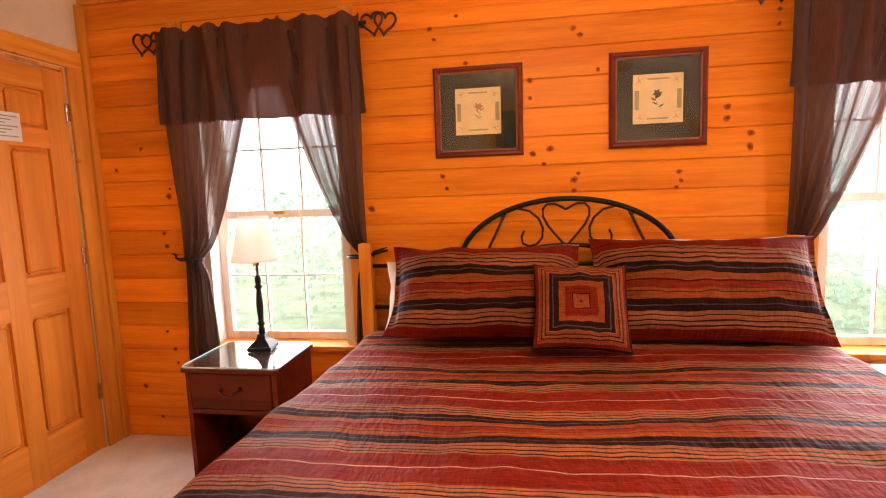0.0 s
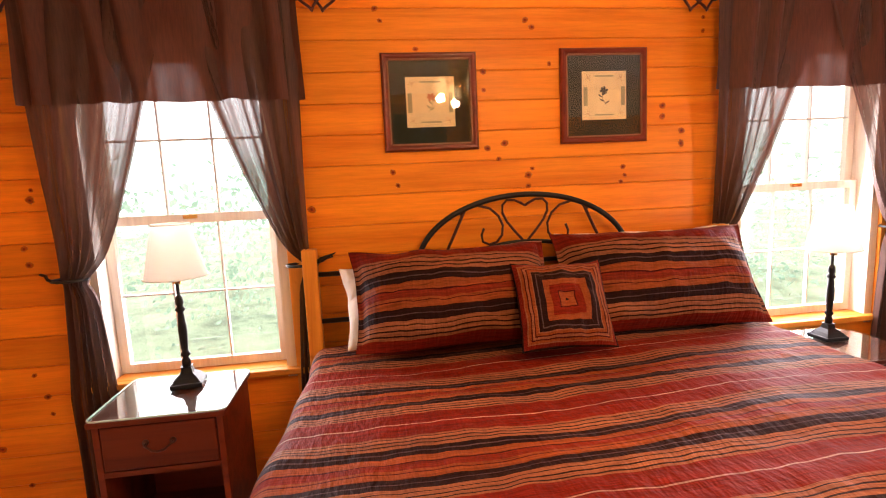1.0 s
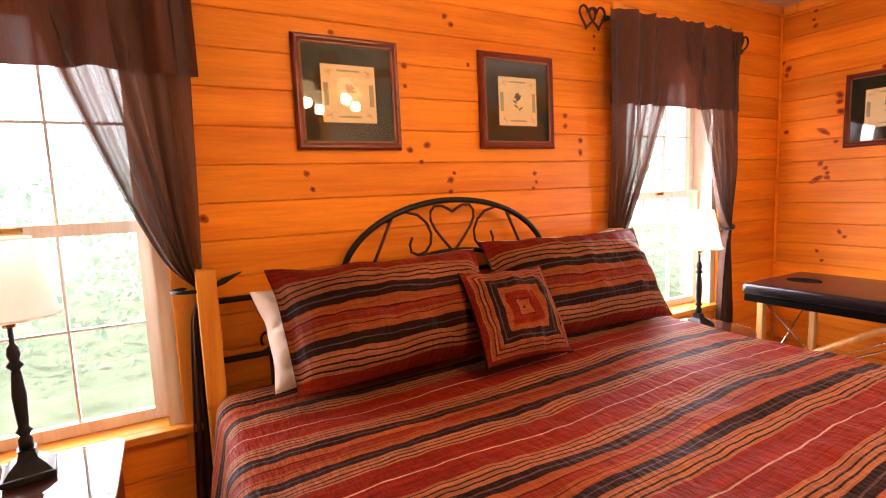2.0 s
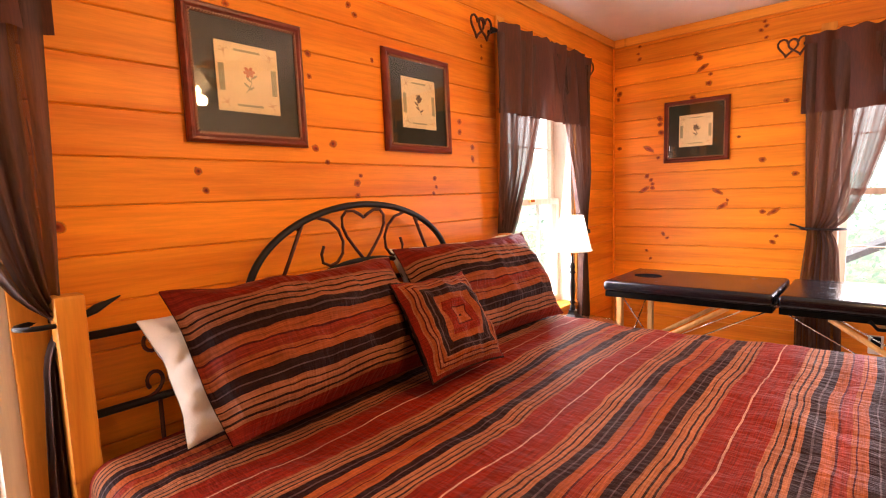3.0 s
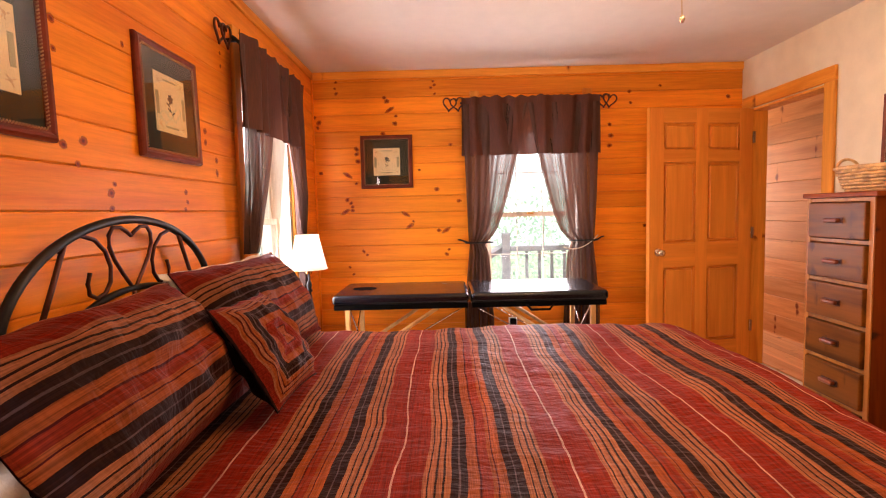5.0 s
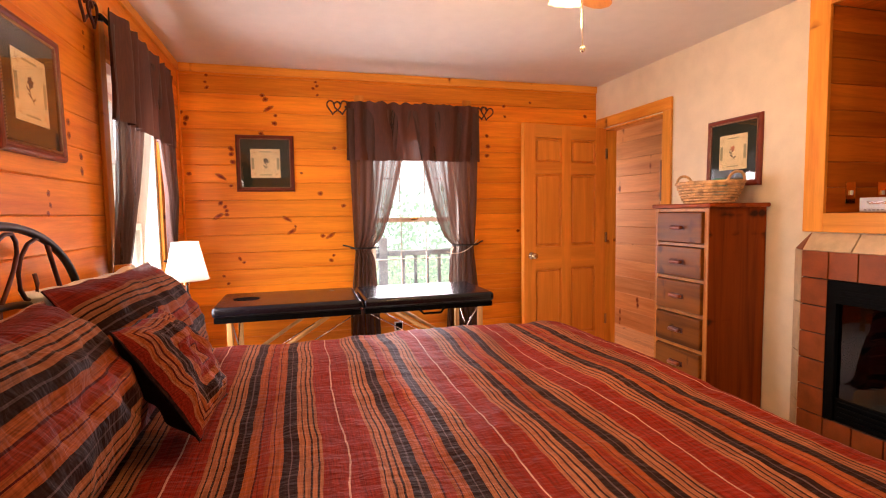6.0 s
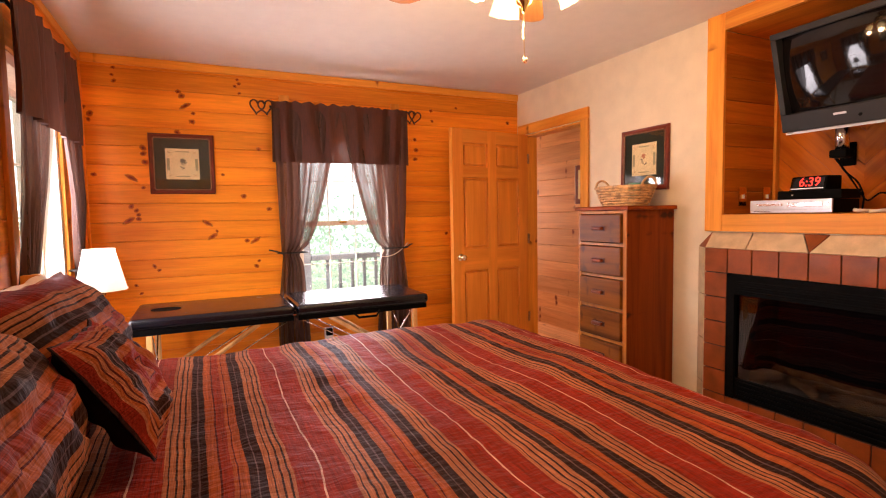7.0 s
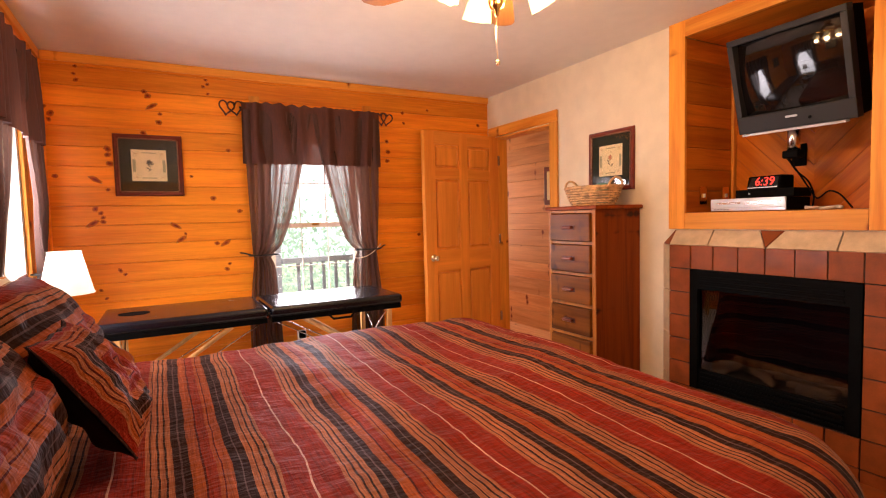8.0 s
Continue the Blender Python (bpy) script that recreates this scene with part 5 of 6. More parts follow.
for k in range(8):
    z = 0.008 + k * 0.0145
    f = 0.86 + 0.30 * (k / 7) ** 0.8
    part("woven_strand", tube(bmesh.new(), [((0.160 * f + 0.006 * math.sin(a * 15 + k * math.pi)) * math.cos(a), (0.115 * f + 0.006 * math.sin(a * 15 + k * math.pi)) * math.sin(a), z + 0.003 * noise.noise(Vector((a, k, 0)))) for a in [i * math.tau / 64 for i in range(64)]], 0.0075 if k < 7 else 0.010, 6, True), M_wicker, bk, smooth=True)
base = bmesh.new()
turned(base, [(0.0, 0.001), (0.108, 0.001), (0.112, 0.006), (0.0, 0.008)], 30)
part("base", base, M_wicker, bk)
for s in (-1, 1):
    part("loop_handle", tube(bmesh.new(), [(s * (0.178 + 0.012 * math.sin(a)), 0.055 * math.cos(a), 0.105 + 0.055 * math.sin(a)) for a in [i * math.pi / 14 for i in range(15)]], 0.007, 8), M_wicker, bk, "twisted willow loop", smooth=True)
pk = bmesh.new()
box(pk, -0.035, 0.035, -0.03, 0.03, 0.011, 0.15, bevel=0.012)
single("lotion_bottle", pk, M_teal, "small teal bottle standing in the basket", "bottle", pose(dx - 0.10, dy + 0.02, dh + 0.0255, 0, 0, 20))

# ---- fireplace ----
FY = -0.845
T = 0.1445
fp = thing("fireplace", "gas fireplace with a terracotta and sand tile surround", "fireplace")
x_l, x_r, z_t = 0.7605, -0.3955, 1.0855
part("backing", solid((FIRE[1], x_l - 0.004, SOUTH + 0.001, FY - 0.011, 0, z_t - 0.004), (x_r + 0.004, FIRE[0], SOUTH + 0.001, FY - 0.011, 0, z_t - 0.004), (FIRE[0], FIRE[1], SOUTH + 0.001, FY - 0.011, FIRE[3], z_t - 0.004), (FIRE[0], FIRE[1], SOUTH + 0.001, FY - 0.011, 0, FIRE[2])), M_slate, fp, "dark grout bed")


def tile(x0, x1, z0, z1, mat, name="tile"):
    g = 0.003
    part(name, solid((min(x0, x1) + g, max(x0, x1) - g, FY - 0.0108, FY, z0 + g, z1 - g), bevel=0.0025), mat, fp)


for k in range(8):
    tile(x_r + k * T, x_r + (k + 1) * T, FIRE[3], z_t, M_terra)
for k in range(5):
    for x in (x_r, FIRE[1]):
        tile(x, x + T, FIRE[3] - (k + 1) * T, FIRE[3] - k * T, M_terra)
for k in range(8):
    tile(x_r + k * T, x_r + (k + 1) * T, 0.074, FIRE[2], M_terra)
    tile(x_r + k * T, x_r + (k + 1) * T, 0.004, 0.074, M_terra)


def slanted(points, mat, thick, name="edge_tile"):
    """A tile with its corners at points, given depth along its own normal."""
    a, b, c = [Vector(p) for p in points[:3]]
    n = (b - a).cross(c - a).normalized()
    if n.y < 0:
        n = -n
    mid = sum((Vector(p) for p in points), Vector()) / len(points)
    bm = bmesh.new()
    pts = [Vector(p) + (mid - Vector(p)).normalized() * 0.004 for p in points]
    hi = [bm.verts.new(p) for p in pts]
    lo = [bm.verts.new(p - n * thick) for p in pts]
    bm.faces.new(hi), bm.faces.new(lo[::-1])
    for k in range(len(pts)):
        j = (k + 1) % len(pts)
        bm.faces.new((hi[k], hi[j], lo[j], lo[k]))
    part(name, bm, mat, fp)


WALL = SOUTH + 0.004
up = 0.092
mid_x = (x_l + x_r) / 2
V = 0.062
runs = [x_l, mid_x + 2.25 * T, mid_x, mid_x - 2.25 * T, x_r]
for a, b in zip(runs, runs[1:]):
    ta, tb = a, b
    if abs(a - mid_x) < 1e-6:
        slanted([(a, FY, z_t), (b, FY, z_t), (b, WALL, z_t + up), (a - V, WALL, z_t + up)], M_sand, 0.012)
    elif abs(b - mid_x) < 1e-6:
        slanted([(a, FY, z_t), (b, FY, z_t), (b + V, WALL, z_t + up), (a, WALL, z_t + up)], M_sand, 0.012)
    else:
        slanted([(a, FY, z_t), (b, FY, z_t), (b, WALL, z_t + up), (a, WALL, z_t + up)], M_sand, 0.012)
slanted([(mid_x, FY, z_t), (mid_x - V, WALL, z_t + up), (mid_x + V, WALL, z_t + up)], M_terra, 0.012, "accent_tile")
for s, x in ((1, x_l), (-1, x_r)):
    slanted([(x, FY, z_t), (x + s * up, WALL, z_t), (x, WALL, z_t + up)], M_terra, 0.012, "accent_tile")
    zz = [z_t, 0.80, 0.53, 0.26, 0.004]
    for z1, z0 in zip(zz, zz[1:]):
        slanted([(x, FY, z1), (x, FY, z0), (x + s * up, WALL, z0), (x + s * up, WALL, z1)], M_sand, 0.012)
fill = bmesh.new()
for s, x in ((1, x_l), (-1, x_r)):
    vs = [fill.verts.new(p) for p in ((x - s * 0.004, FY - 0.012, 0), (x + s * (up - 0.02), WALL - 0.002, 0), (x - s * 0.004, WALL - 0.002, 0), (x - s * 0.004, FY - 0.012, z_t - 0.002), (x + s * (up - 0.02), WALL - 0.002, z_t - 0.002), (x - s * 0.004, WALL - 0.002, z_t - 0.002))]
    for f in ((0, 1, 2), (3, 4, 5), (0, 1, 4, 3), (1, 2, 5, 4), (2, 0, 3, 5)):
        fill.faces.new([vs[i] for i in f])
part("edge_grout", fill, M_slate, fp, "dark grout bed")
top_fill = bmesh.new()
vs = [top_fill.verts.new(p) for p in ((x_l, FY - 0.014, z_t - 0.002), (x_l, WALL - 0.002, z_t - 0.002), (x_l, WALL - 0.002, z_t + up - 0.018), (x_r, FY - 0.014, z_t - 0.002), (x_r, WALL - 0.002, z_t - 0.002), (x_r, WALL - 0.002, z_t + up - 0.018))]
for f in ((0, 1, 2), (3, 4, 5), (0, 1, 4, 3), (1, 2, 5, 4), (2, 0, 3, 5)):
    top_fill.faces.new([vs[i] for i in f])
part("edge_grout", top_fill, M_slate, fp, "dark grout bed")
ins = part("firebox", solid((FIRE[0] + 0.05, FIRE[1] - 0.05, FY - 0.03, FY + 0.004, FIRE[3] - 0.115, FIRE[3] - 0.002)), M_black, fp, "matt black steel firebox front")
for x0, x1 in ((FIRE[0] + 0.002, FIRE[0] + 0.05), (FIRE[1] - 0.05, FIRE[1] - 0.002)):
    part("side_trim", solid((x0, x1, FY - 0.03, FY + 0.004, FIRE[2] + 0.002, FIRE[3] - 0.002)), M_black, ins)
part("lower_trim", solid((FIRE[0] + 0.05, FIRE[1] - 0.05, FY - 0.03, FY - 0.012, FIRE[2] + 0.002, FIRE[2] + 0.12)), M_black, ins)
for k in range(4):
    z = FIRE[2] + 0.018 + k * 0.026
    part("louvre", solid((FIRE[0] + 0.07, FIRE[1] - 0.07, FY - 0.013, FY + 0.002, z, z + 0.012), bevel=0.003), M_black, ins, "black steel louvre")
for k in range(3):
    z = FIRE[3] - 0.10 + k * 0.026
    part("louvre", solid((FIRE[0] + 0.07, FIRE[1] - 0.07, FY + 0.0042, FY + 0.012, z, z + 0.012), bevel=0.003), M_black, ins, "black steel louvre")
b0, b1, c0, c1, yb = FIRE[0] + 0.05, FIRE[1] - 0.05, FIRE[2] + 0.12, FIRE[3] - 0.115, -1.25
part("lining", solid((b0 - 0.03, b0, yb, FY - 0.031, c0 - 0.1, c1 + 0.03), (b1, b1 + 0.03, yb, FY - 0.031, c0 - 0.1, c1 + 0.03), (b0 - 0.03, b1 + 0.03, yb - 0.02, yb, c0 - 0.1, c1 + 0.03), (b0, b1, yb, FY - 0.031, c0 - 0.06, c0 - 0.03), (b0, b1, yb, FY - 0.031, c1, c1 + 0.02)), M_soot, ins, "sooty grey lining")
rnd = random.Random(4)
for k, (x, y, z, ang, ln, r) in enumerate(((0.45, -0.98, 0.365, -48, 0.25, 0.040), (0.23, -0.99, 0.335, 62, 0.13, 0.026), (-0.01, -0.99, 0.335, -14, 0.19, 0.030), (0.18, -1.14, 0.345, 4, 0.66, 0.038), (0.33, -1.06, 0.34, 20, 0.16, 0.024), (0.10, -1.06, 0.33, -25, 0.15, 0.022))):
    pts = []
    for i in range(9):
        q = i / 8 - 0.5
        pts.append((x + q * ln * math.cos(radians(ang)), y + 0.02 * noise.noise(Vector((i, k, 0))), z + q * ln * math.sin(radians(ang)) * 0.4 + 0.012 * noise.noise(Vector((i * 0.7, k, 3)))))
    part("ceramic_log", tube(bmesh.new(), pts, [r * (0.85 + 0.3 * rnd.random()) for _ in pts], 10), M_log, ins, "charred ceramic log", smooth=True)
part("glass", solid((b0, b1, FY - 0.024, FY - 0.020, c0, c1)), M_smoke, ins, "smoked fireplace glass").visible_shadow = False
hearth = thing("hearth", "flat floor hearth of terracotta and sand tiles", "hearth", kind="structure")
part("bed", solid((-0.52, 0.90, FY + 0.002, -0.40, 0.0005, 0.006)), M_slate, hearth, "dark grout bed")
for i in range(5):
    for j in range(2):
        a, b = -0.52 + i * 0.284, -0.52 + (i + 1) * 0.284
        y0 = FY + 0.004 + j * 0.22
        part("tile", solid((a + 0.003, b - 0.003, y0 + 0.003, y0 + 0.217, 0.0062, 0.016), bevel=0.002), M_terra if j == 0 else M_sand, hearth)

# ---- niche with television ----
nx0, nx1, nz0, nz1 = NICHE
NB = -1.41
lin = single("niche", solid((nx0 - 0.1, nx1 + 0.1, NB - 0.06, NB - 0.02, nz0 - 0.1, nz1 + 0.1), (nx0 - 0.06, nx0 - 0.022, NB - 0.02, SOUTH - 0.001, nz0 - 0.06, nz1 + 0.06), (nx1 + 0.022, nx1 + 0.06, NB - 0.02, SOUTH - 0.001, nz0 - 0.06, nz1 + 0.06), (nx0 - 0.022, nx1 + 0.022, NB - 0.02, SOUTH - 0.121, nz0 - 0.06, nz0 - 0.002), (nx0 - 0.022, nx1 + 0.022, NB - 0.02, SOUTH - 0.121, nz1 + 0.002, nz1 + 0.06)), M_siding, "recess in the wall lined with pine boards", "niche", kind="structure")
part("shelf_board", solid((nx0, nx1, NB, SOUTH + 0.0, nz0 - 0.0015, nz0 + 0.003)), M_trim_x, lin)
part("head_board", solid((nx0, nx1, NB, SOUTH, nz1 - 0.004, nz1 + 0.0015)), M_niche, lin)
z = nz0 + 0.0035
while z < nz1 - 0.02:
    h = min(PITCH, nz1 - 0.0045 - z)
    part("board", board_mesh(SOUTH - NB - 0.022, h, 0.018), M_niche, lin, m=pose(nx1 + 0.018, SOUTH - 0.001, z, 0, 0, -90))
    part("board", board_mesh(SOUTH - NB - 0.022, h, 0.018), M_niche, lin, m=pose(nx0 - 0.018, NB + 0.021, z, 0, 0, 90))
    z += PITCH
# boards laid as chevrons on the back of the niche
cx, half_w, wide = (nx0 + nx1) / 2, (nx1 - nx0) / 2 - 0.001, 0.13
for s in (-1, 1):
    z = nz0 - half_w
    while z < nz1:
        pts = [(cx, z), (cx + s * half_w, z + half_w), (cx + s * half_w, z + half_w + wide * 1.414 - 0.003), (cx, z + wide * 1.414 - 0.003)]
        z += wide * 1.414
        # keep the part between the shelf and the head
        for lim, keep in ((nz0 + 0.0035, 1), (nz1 - 0.0045, -1)):
            out = []
            for k in range(len(pts)):
                p, q = pts[k], pts[(k + 1) % len(pts)]
                ip, iq = (p[1] - lim) * keep >= 0, (q[1] - lim) * keep >= 0
                if ip:
                    out.append(p)
                if ip != iq:
                    f = (lim - p[1]) / (q[1] - p[1])
                    out.append((p[0] + f * (q[0] - p[0]), lim))
            pts = out
            if len(pts) < 3:
                break
        if len(pts) < 3:
            continue
        ox, oz = pts[0]
        rot = Matrix.Rotation(radians(s * 45), 4, "Y")
        bm = bmesh.new()
        front = [bm.verts.new(rot @ Vector((x - ox, 0.0, zz - oz))) for x, zz in pts]
        back = [bm.verts.new(rot @ Vector((x - ox, -0.016, zz - oz))) for x, zz in pts]
        bm.faces.new(front), bm.faces.new(back[::-1])
        for k in range(len(pts)):
            j = (k + 1) % len(pts)
            bm.faces.new((front[k], front[j], back[j], back[k]))
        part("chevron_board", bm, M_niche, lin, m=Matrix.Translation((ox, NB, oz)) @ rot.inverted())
tr = bmesh.new()
w = 0.105
for r in ((nx0 - w, nx0 + 0.006, nz0 - 0.0965, nz1 + 0.094), (nx1 - 0.006, nx1 + w, nz0 - 0.0965, nz1 + 0.094)):
    box(tr, r[0], r[1], SOUTH + 0.0015, SOUTH + 0.024, r[2], r[3], bevel=0.004)
part("corner_strip", solid((nx1 - 0.020, nx1 - 0.001, NB + 0.004, NB + 0.040, nz0 + 0.004, nz1 - 0.005), bevel=0.004), M_trim, lin, "pine corner moulding")
niche_trim = thing("trim_niche", "wide pine frame round the wall recess", "trim", kind="structure")
part("upright", tr, M_trim, niche_trim)
tr = bmesh.new()
for r in ((nz0 - 0.0965, nz0 + 0.003), (nz1 - 0.006, nz1 + 0.094)):
    box(tr, nx0 + 0.0065, nx1 - 0.0065, SOUTH + 0.0015, SOUTH + 0.024, r[0], r[1], bevel=0.004)
part("rail", tr, M_trim_x, niche_trim)

c_tl, c_tr, c_bl = Vector((0.430, -0.899, 2.228)), Vector((-0.167, -0.845, 2.217)), Vector((0.448, -1.034, 1.722))
ex = (c_tr - c_tl).normalized()
ez = (c_tl - c_bl).normalized()
ey = ez.cross(ex).normalized()
ez = ex.cross(ey)
mid = (c_tr + c_bl) / 2
tvm = Matrix(((ex.x, ey.x, ez.x, mid.x), (ex.y, ey.y, ez.y, mid.y), (ex.z, ey.z, ez.z, mid.z), (0, 0, 0, 1)))
tv = thing("television", "grey tube television tilted down on a wall arm", "television", tvm)
tw, th = 0.30, 0.262
ring = bmesh.new()
for x0, x1, z0, z1 in ((-tw, tw, th - 0.032, th), (-tw, tw, -th, -th + 0.095), (-tw, -tw + 0.032, -th + 0.095, th - 0.032), (tw - 0.032, tw, -th + 0.095, th - 0.032)):
    box(ring, x0, x1, -0.0, 0.05, z0, z1, bevel=0.005)
part("bezel", ring, M_grey, tv, "grey plastic front bezel")
body = bmesh.new()
rows = [(0.045, 0.292, 0.255), (0.16, 0.285, 0.25), (0.30, 0.19, 0.17), (0.36, 0.17, 0.15)]
rings = [[body.verts.new((sx * a, y, sz * b)) for sx, sz in ((-1, -1), (1, -1), (1, 1), (-1, 1))] for y, a, b in rows]
for a, b in zip(rings, rings[1:]):
    for k in range(4):
        body.faces.new((a[k], a[(k + 1) % 4], b[(k + 1) % 4], b[k]))
body.faces.new(rings[-1])
part("casing", body, M_black, tv, "dark plastic back housing")
sw, sh0, sh1 = tw - 0.032, -th + 0.095, th - 0.032
part("screen", sheet(lambda u, v: ((u * 2 - 1) * sw, -0.002 + 0.034 * (2 * u - 1) ** 2 + 0.022 * (2 * v - 1) ** 2, sh0 + (sh1 - sh0) * v), 20, 16), M_tube, tv, "dark curved tube screen", smooth=True)
part("badge", solid((-0.03, 0.03, -0.003, -0.0005, -th + 0.055, -th + 0.066), bevel=0.001), M_silver, tv, "small silver badge")
part("button", tube(bmesh.new(), [(0.09, -0.0005, -th + 0.04), (0.09, -0.004, -th + 0.04)], 0.008, 12), M_black, tv)
part("base_strip", solid((-tw + 0.02, tw - 0.05, -0.004, 0.03, -th - 0.014, -th - 0.001), bevel=0.003), M_silver, tv, "silver strip under the bezel")
arm = thing("tv_mount", "black and steel television mount on the niche wall", "mount")
part("post", tube(bmesh.new(), [(0.165, -1.07, 1.60), (0.165, -1.07, 1.74)], 0.03, 16), M_chrome, arm, "steel swivel post", smooth=True)
part("arm", tube(bmesh.new(), [(0.165, -1.07, 1.585), (0.30, NB + 0.010, 1.60)], 0.022, 8), M_black, arm)
part("wall_plate", solid((0.26, 0.34, NB + 0.001, NB + 0.012, 1.54, 1.67), bevel=0.004), M_black, arm)
part("swivel", solid((0.125, 0.205, -1.11, -1.03, 1.56, 1.602), bevel=0.01), M_black, arm)

dvd = thing("disc_player", "silver disc player on the niche shelf", "disc player", pose(0.40, -1.045, nz0 + 0.0035))
part("casing", solid((-0.215, 0.215, -0.25, -0.006, 0.006, 0.074), bevel=0.004), M_black, dvd)
part("front", solid((-0.215, 0.215, -0.0055, 0.006, 0.022, 0.076), bevel=0.003), M_silver, dvd, "silver front panel")
part("lower_front", solid((-0.215, 0.215, -0.0055, 0.004, 0.004, 0.0215), bevel=0.002), M_silver, dvd)
part("tray", solid((0.03, 0.19, 0.0062, 0.009, 0.042, 0.056), bevel=0.001), M_chrome, dvd)
part("tray", solid((-0.17, 0.005, 0.0062, 0.009, 0.036, 0.060), bevel=0.001), M_chrome, dvd)
part("button", tube(bmesh.new(), [(-0.195, 0.006, 0.05), (-0.195, 0.010, 0.05)], 0.008, 12), M_chrome, dvd)
for k in range(5):
    part("label_bar", solid((0.10 + k * 0.02, 0.112 + k * 0.02, 0.0042, 0.0055, 0.011, 0.015)), M_black, dvd)
sat = thing("receiver_box", "small black receiver box on the disc player", "receiver", pose(0.322, -1.075, nz0 + 0.0035 + 0.0765))
part("casing", solid((-0.16, 0.16, -0.18, 0.0, 0.0, 0.048), bevel=0.004), M_black, sat)
part("indicator", solid((0.075, 0.083, 0.0002, 0.002, 0.02, 0.027)), M_silver, sat)
clock = thing("alarm_clock", "black alarm clock with red digits on the receiver", "clock", pose(0.335, -1.085, nz0 + 0.0035 + 0.125, 0, 0, -9))
body = bmesh.new()
box(body, -0.10, 0.10, -0.12, 0.0, 0.0, 0.075, bevel=0.008)
for v in body.verts:
    if v.co.y > -0.06:
        v.co.y -= v.co.z * 0.25
part("casing", body, M_black, clock)
part("face", solid((-0.09, 0.09, -0.002, 0.0012, 0.016, 0.068)), M_tube, clock, "dark display window", m=pose(0, 0.0008, 0, 14))
part("strip", solid((-0.09, 0.09, -0.001, 0.002, 0.006, 0.012)), M_silver, clock)


def lettering(name, text, size, mat, parent, m):
    cu = bpy.data.curves.new(name, "FONT")
    cu.body, cu.size, cu.align_x, cu.extrude = text, size, "CENTER", 0.0006
    tmp = new(name, cu)
    bpy.context.view_layer.update()
    data = bpy.data.meshes.new_from_object(tmp.evaluated_get(bpy.context.evaluated_depsgraph_get()))
    bpy.data.objects.remove(tmp)
    data.materials.append(mat)
    ob = new(name, data)
    ob.parent = parent
    ob.matrix_basis = m
    return ob


lettering("digits", "6:39", 0.070, M_led, clock, pose(-0.010, -0.003, 0.021, 0, 0, 180) @ pose(0, 0, 0, 76, 0, 0))["label"] = "red glowing digits"
for k, pts in enumerate((((0.20, -1.10, 1.565), (0.19, -1.14, 1.50), (0.14, -1.18, 1.44), (0.12, -1.20, 1.36), (0.13, -1.20, 1.29)), ((0.215, -1.11, 1.565), (0.17, -1.14, 1.48), (0.13, -1.16, 1.40), (0.09, -1.16, 1.33), (0.03, -1.15, 1.385), (-0.03, -1.13, 1.36), (-0.10, -1.09, 1.287)))):
    fine = []
    for i in range(len(pts) - 1):
        for q in range(5):
            fine.append(Vector(pts[i]).lerp(Vector(pts[i + 1]), q / 5))
    fine.append(Vector(pts[-1]))
    for _ in range(3):
        fine = [fine[0]] + [(fine[i - 1] + fine[i] * 2 + fine[i + 1]) / 4 for i in range(1, len(fine) - 1)] + [fine[-1]]
    single("cable", tube(bmesh.new(), fine, 0.0045, 6), M_black, "black cable hanging behind the television", "cable", smooth=True)
rem = bmesh.new()
tube(rem, [(-0.09 + 0.02 * i + 0.014 * math.sin(i * 1.9), -1.03 + 0.025 * math.cos(i * 1.7), nz0 + 0.014 + 0.004 * math.sin(i)) for i in range(9)], 0.009, 7)
single("coiled_cord", rem, M_cord, "white cord bundled on the niche shelf", "cord", smooth=True)
for x, y in ((nx1 - 0.0005, -1.08), (nx1 - 0.0005, -1.31)):
    sk = thing("wall_switch", "brass-edged wall socket plate in the niche", "socket", pose(x, y, 1.385, 0, 0, 90))
    part("plate", solid((-0.035, 0.035, 0.001, 0.006, -0.057, 0.057), bevel=0.002), M_brass, sk)
    part("toggle", solid((-0.006, 0.006, 0.0062, 0.016, -0.012, 0.012), bevel=0.002), M_linen, sk)

# ---- notice on the closed door ----
nt = thing("paper_notice", "white printed paper notice on the closed door", "notice", pose(WEST + 0.0115, 2.063, 1.708, 0, 0, 90))
part("paper", solid((-0.10, 0.10, -0.0022, -0.001, -0.065, 0.065)), M_white, nt)
for k in range(7):
    part("text_bar", solid((-0.085, 0.085 - 0.03 * (k % 3), -0.003, -0.0024, 0.044 - k * 0.015, 0.049 - k * 0.015)), M_ink_b, nt)

# ---- ceiling fan ----
FX, FYY = 0.335, 0.74
fan = thing("ceiling_fan", "brass ceiling fan with oak blades and four lit glass shades", "ceiling fan", pose(FX, FYY, 0))
part("canopy", turned(bmesh.new(), [(0.0, TOP - 0.0005), (0.07, TOP - 0.0005), (0.065, TOP - 0.03), (0.02, TOP - 0.05), (0.0, TOP - 0.05)], 24), M_brass, fan, smooth=True)
part("motor", turned(bmesh.new(), [(0.0, 2.395), (0.05, 2.39), (0.10, 2.36), (0.115, 2.32), (0.115, 2.285), (0.09, 2.255), (0.05, 2.245), (0.0, 2.245)], 28), M_brass, fan, "polished brass motor housing", smooth=True)
part("light_fitter", turned(bmesh.new(), [(0.0, 2.245), (0.045, 2.24), (0.06, 2.20), (0.055, 2.165), (0.03, 2.145), (0.035, 2.125), (0.028, 2.10), (0.012, 2.09), (0.008, 2.07), (0.0, 2.065)], 24), M_brass, fan, "polished brass light fitter", smooth=True)
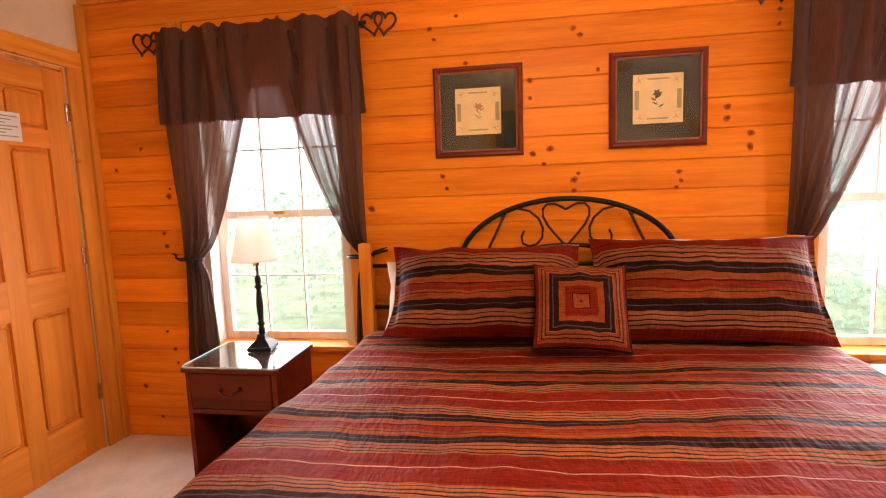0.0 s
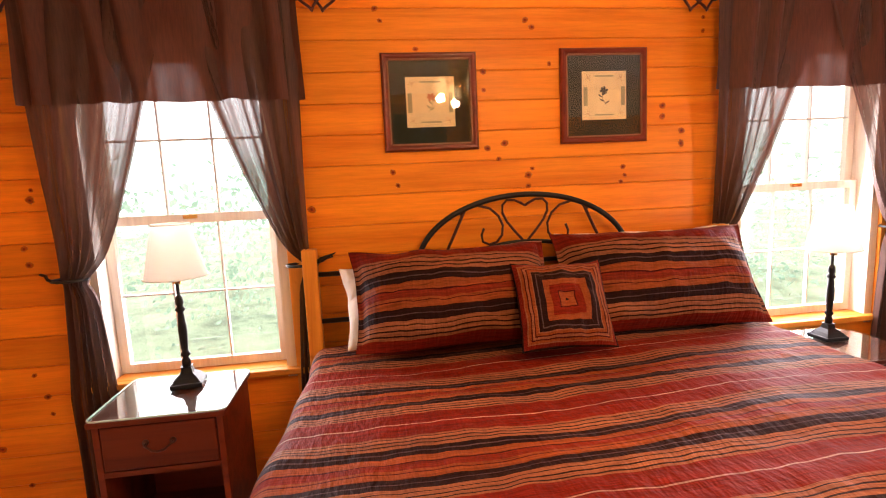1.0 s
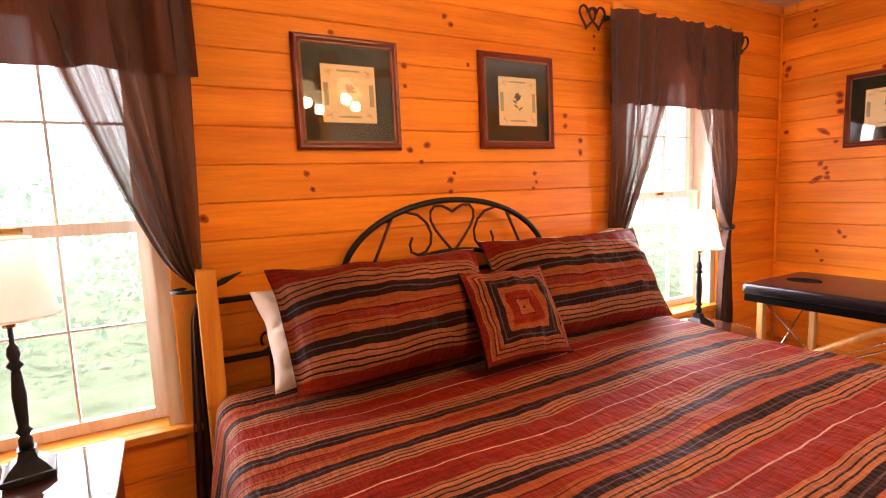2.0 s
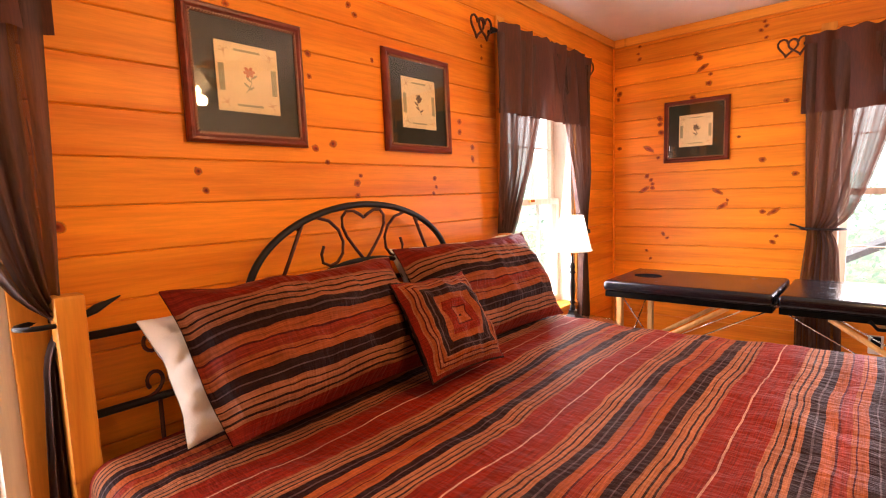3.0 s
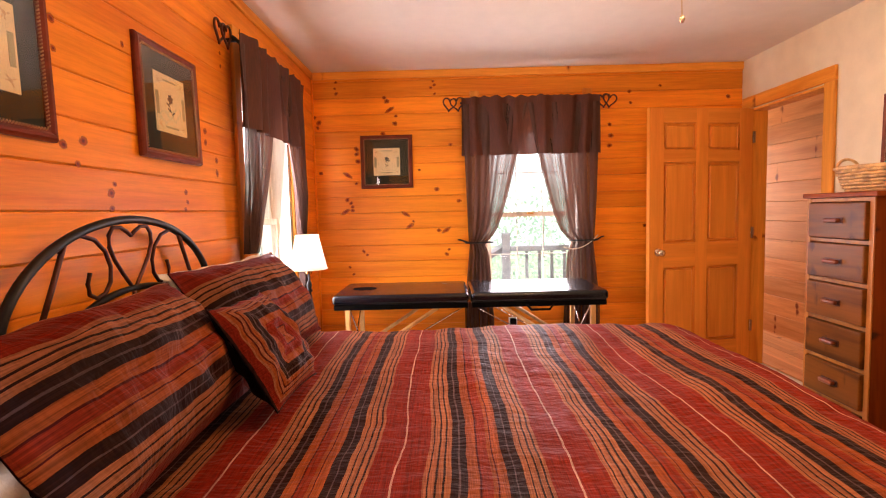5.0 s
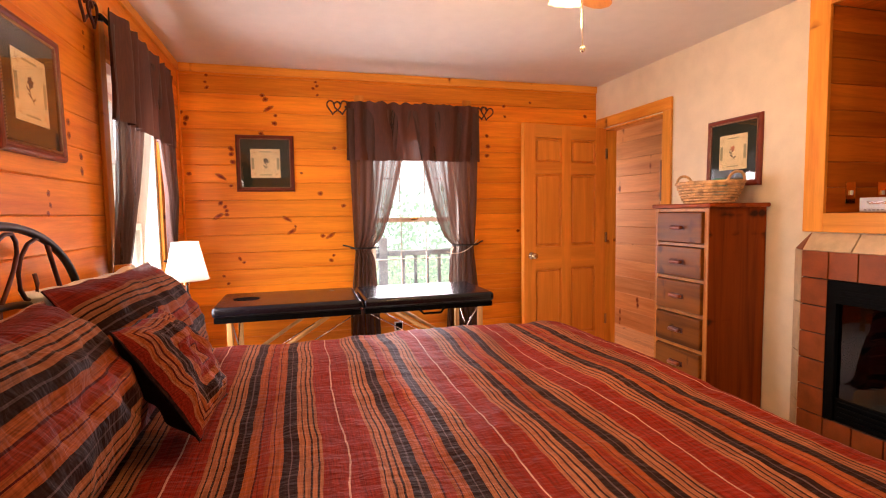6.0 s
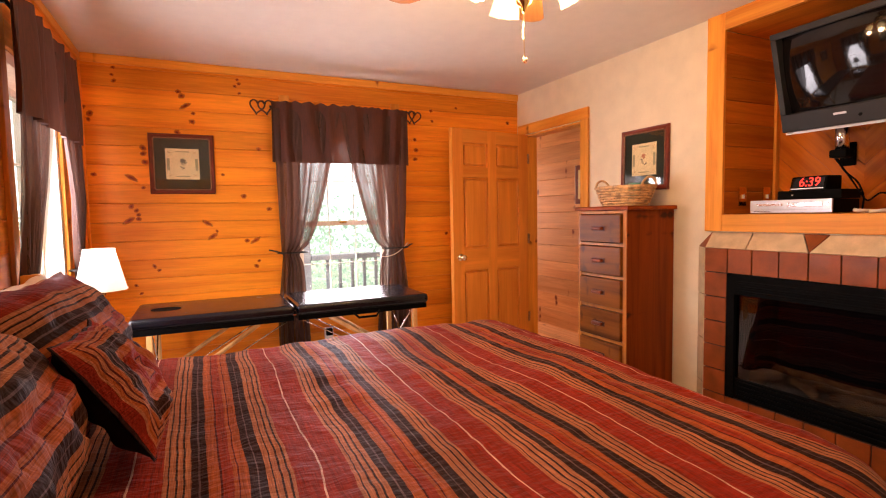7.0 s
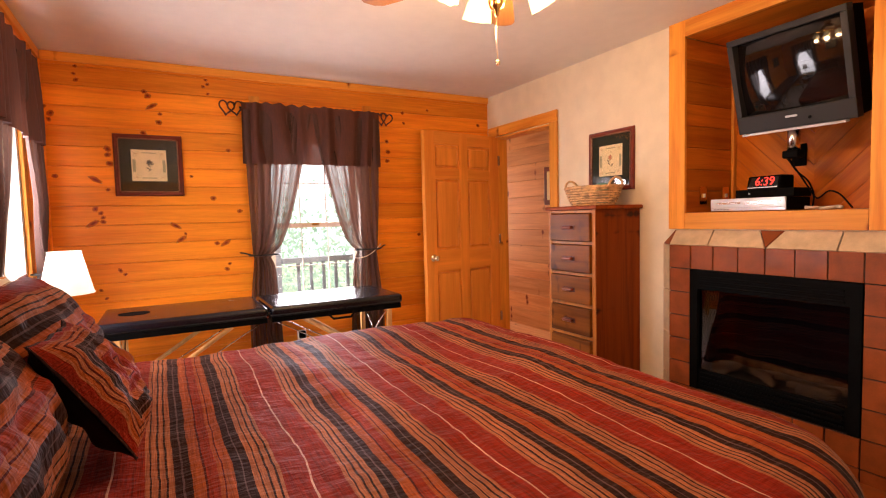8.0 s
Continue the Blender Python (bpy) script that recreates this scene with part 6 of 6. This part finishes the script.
for k in range(5):
    a = radians(-37 + 72 * k)
    m = pose(0, 0, 2.262, 0, 0, math.degrees(a)) @ pose(0, 0, 0, 11)
    bl = bmesh.new()
    outline = [(0.19, 0.045), (0.24, 0.06), (0.56, 0.072), (0.60, 0.055), (0.63, 0.02), (0.63, -0.02), (0.60, -0.055), (0.56, -0.072), (0.24, -0.06), (0.19, -0.045)]
    lo = [bl.verts.new((x, y, -0.003)) for x, y in outline]
    hi = [bl.verts.new((x, y, 0.003)) for x, y in outline]
    bl.faces.new(lo[::-1]), bl.faces.new(hi)
    for i in range(len(outline)):
        j = (i + 1) % len(outline)
        bl.faces.new((lo[i], lo[j], hi[j], hi[i]))
    blade = part("blade", bl, M_blade, fan, "stained oak blade", m=m)
    part("blade_iron", solid((0.10, 0.225, -0.018, 0.018, -0.010, -0.0035), bevel=0.003), M_brass, blade, "brass blade iron")
for k in range(4):
    a = radians(-12 + 90 * k)
    m = pose(0, 0, 0, 0, 0, math.degrees(a))
    armm = bmesh.new()
    tube(armm, [(0.04, 0, 2.20), (0.09, 0, 2.238), (0.135, 0, 2.238), (0.16, 0, 2.222)], 0.009, 10)
    part("arm", armm, M_brass, fan, "curved brass arm", smooth=True, m=m)
    sm = m @ Matrix.Translation((0.162, 0, 2.226)) @ pose(0, 0, 0, 0, -30, 0)
    part("shade_holder", turned(bmesh.new(), [(0.0, 0.01), (0.028, 0.008), (0.03, -0.015), (0.0, -0.015)], 18), M_brass, fan, smooth=True, m=sm)
    part("shade", turned(bmesh.new(), [(0.028, -0.016), (0.042, -0.028), (0.051, -0.050), (0.056, -0.080), (0.062, -0.108), (0.060, -0.108), (0.053, -0.080), (0.048, -0.050), (0.039, -0.030)], 64, wave=0.07), M_tulip, fan, "lit fluted frosted glass shade", smooth=True, m=sm)
    spot = m @ Vector((0.200, 0, 2.112))
    lamp("fan_bulb", "POINT", 15, (1.0, 0.60, 0.27), Matrix.Translation((FX + spot.x, FYY + spot.y, spot.z - 0.04)), (0.035, 0))
chain = part("pull_chain", tube(bmesh.new(), [(0, 0, 2.066), (0.003, 0.002, 2.0), (0, 0, 1.905)], 0.0026, 6), M_knob, fan, "thin pale pull chain")
part("chain_pull", turned(bmesh.new(), [(0.0, 1.906), (0.007, 1.902), (0.010, 1.893), (0.006, 1.882), (0.0, 1.880)], 12), M_knob, chain, "small pale knob", smooth=True)

# ---- hall picture ----
hp = thing("framed_picture", "narrow dark framed picture in the hall", "picture", pose(2.70, -1.72 + 0.0215, 1.594, 0, 0, 180))
part("frame", solid((-0.22, 0.22, -0.025, 0, -0.20, 0.20), bevel=0.006), M_frame, hp)
part("print", solid((-0.17, 0.17, -0.028, -0.0252, -0.15, 0.15)), M_card, hp)

# ---- outside ----
single("ground", solid((-160, 160, -160, 160, -1.3, -1.2)), M_lawn, "grassy ground sloping around the cabin", "ground", kind="structure")
deck = thing("deck_railing", "weathered grey timber deck railing outside the window", "railing")
part("deck_floor", solid((EAST + 0.20, EAST + 2.0, -1.6, 3.2, -0.10, -0.04)), M_lumber, deck)
RX = EAST + 1.85
for y in (0.80, -0.95, 2.55):
    part("post", solid((RX - 0.05, RX + 0.05, y - 0.05, y + 0.05, -1.2, 1.02), bevel=0.006), M_lumber, deck)
part("top_rail", solid((RX - 0.07, RX + 0.07, -1.5, 0.74, 0.80, 0.86), bevel=0.004), M_lumber, deck)
part("bottom_rail", solid((RX - 0.03, RX + 0.03, -1.5, 0.74, 0.10, 0.16), bevel=0.004), M_lumber, deck)
for k in range(14):
    y = -1.4 + k * 0.15
    part("baluster", solid((RX - 0.017, RX + 0.017, y - 0.017, y + 0.017, 0.16, 0.80)), M_lumber, deck)
stair = bmesh.new()
tube(stair, [(RX, 0.85, 0.84), (RX, 2.0, 0.20)], 0.05, 4)
part("stair_rail", stair, M_lumber, deck)

# glowing wall added to make the view through the windows blow out
glow_wall = bmesh.new()
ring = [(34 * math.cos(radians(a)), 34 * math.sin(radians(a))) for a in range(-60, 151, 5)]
lo = [glow_wall.verts.new((x, y, -1.25)) for x, y in ring]
hi = [glow_wall.verts.new((x, y, 24)) for x, y in ring]
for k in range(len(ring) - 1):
    glow_wall.faces.new((lo[k], lo[k + 1], hi[k + 1], hi[k]))
single("backdrop", glow_wall, M_glow_view, "glowing backdrop of white sky over washed-out distant woods", "backdrop", kind="structure")
rnd = random.Random(11)
verts, faces = [], []
for c in range(260):
    along = rnd.random()
    a = radians(-50 + 170 * along)
    dist = 9.0 + 7 * rnd.random()
    centre = Vector((dist * math.cos(a), 0.8 + dist * math.sin(a), -1.1 + 2.3 * rnd.random() ** 1.2))
    for _ in range(60):
        p = centre + Vector((rnd.gauss(0, 0.60), rnd.gauss(0, 0.60), rnd.gauss(0, 0.45)))
        d1 = Vector((rnd.gauss(0, 1), rnd.gauss(0, 1), rnd.gauss(0, 1))).normalized()
        d2 = d1.orthogonal().normalized()
        s = 0.04 + 0.06 * rnd.random()
        i = len(verts)
        verts += [p - d1 * s, p + d2 * s * 0.6, p + d1 * s, p - d2 * s * 0.6]
        faces.append((i, i + 1, i + 2, i + 3))
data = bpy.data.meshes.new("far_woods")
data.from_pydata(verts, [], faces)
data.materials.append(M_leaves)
tagged(new("far_woods", data), "green leaves of the woods beyond the cabin, glare lightened into their colour", "woods", kind="stuff")
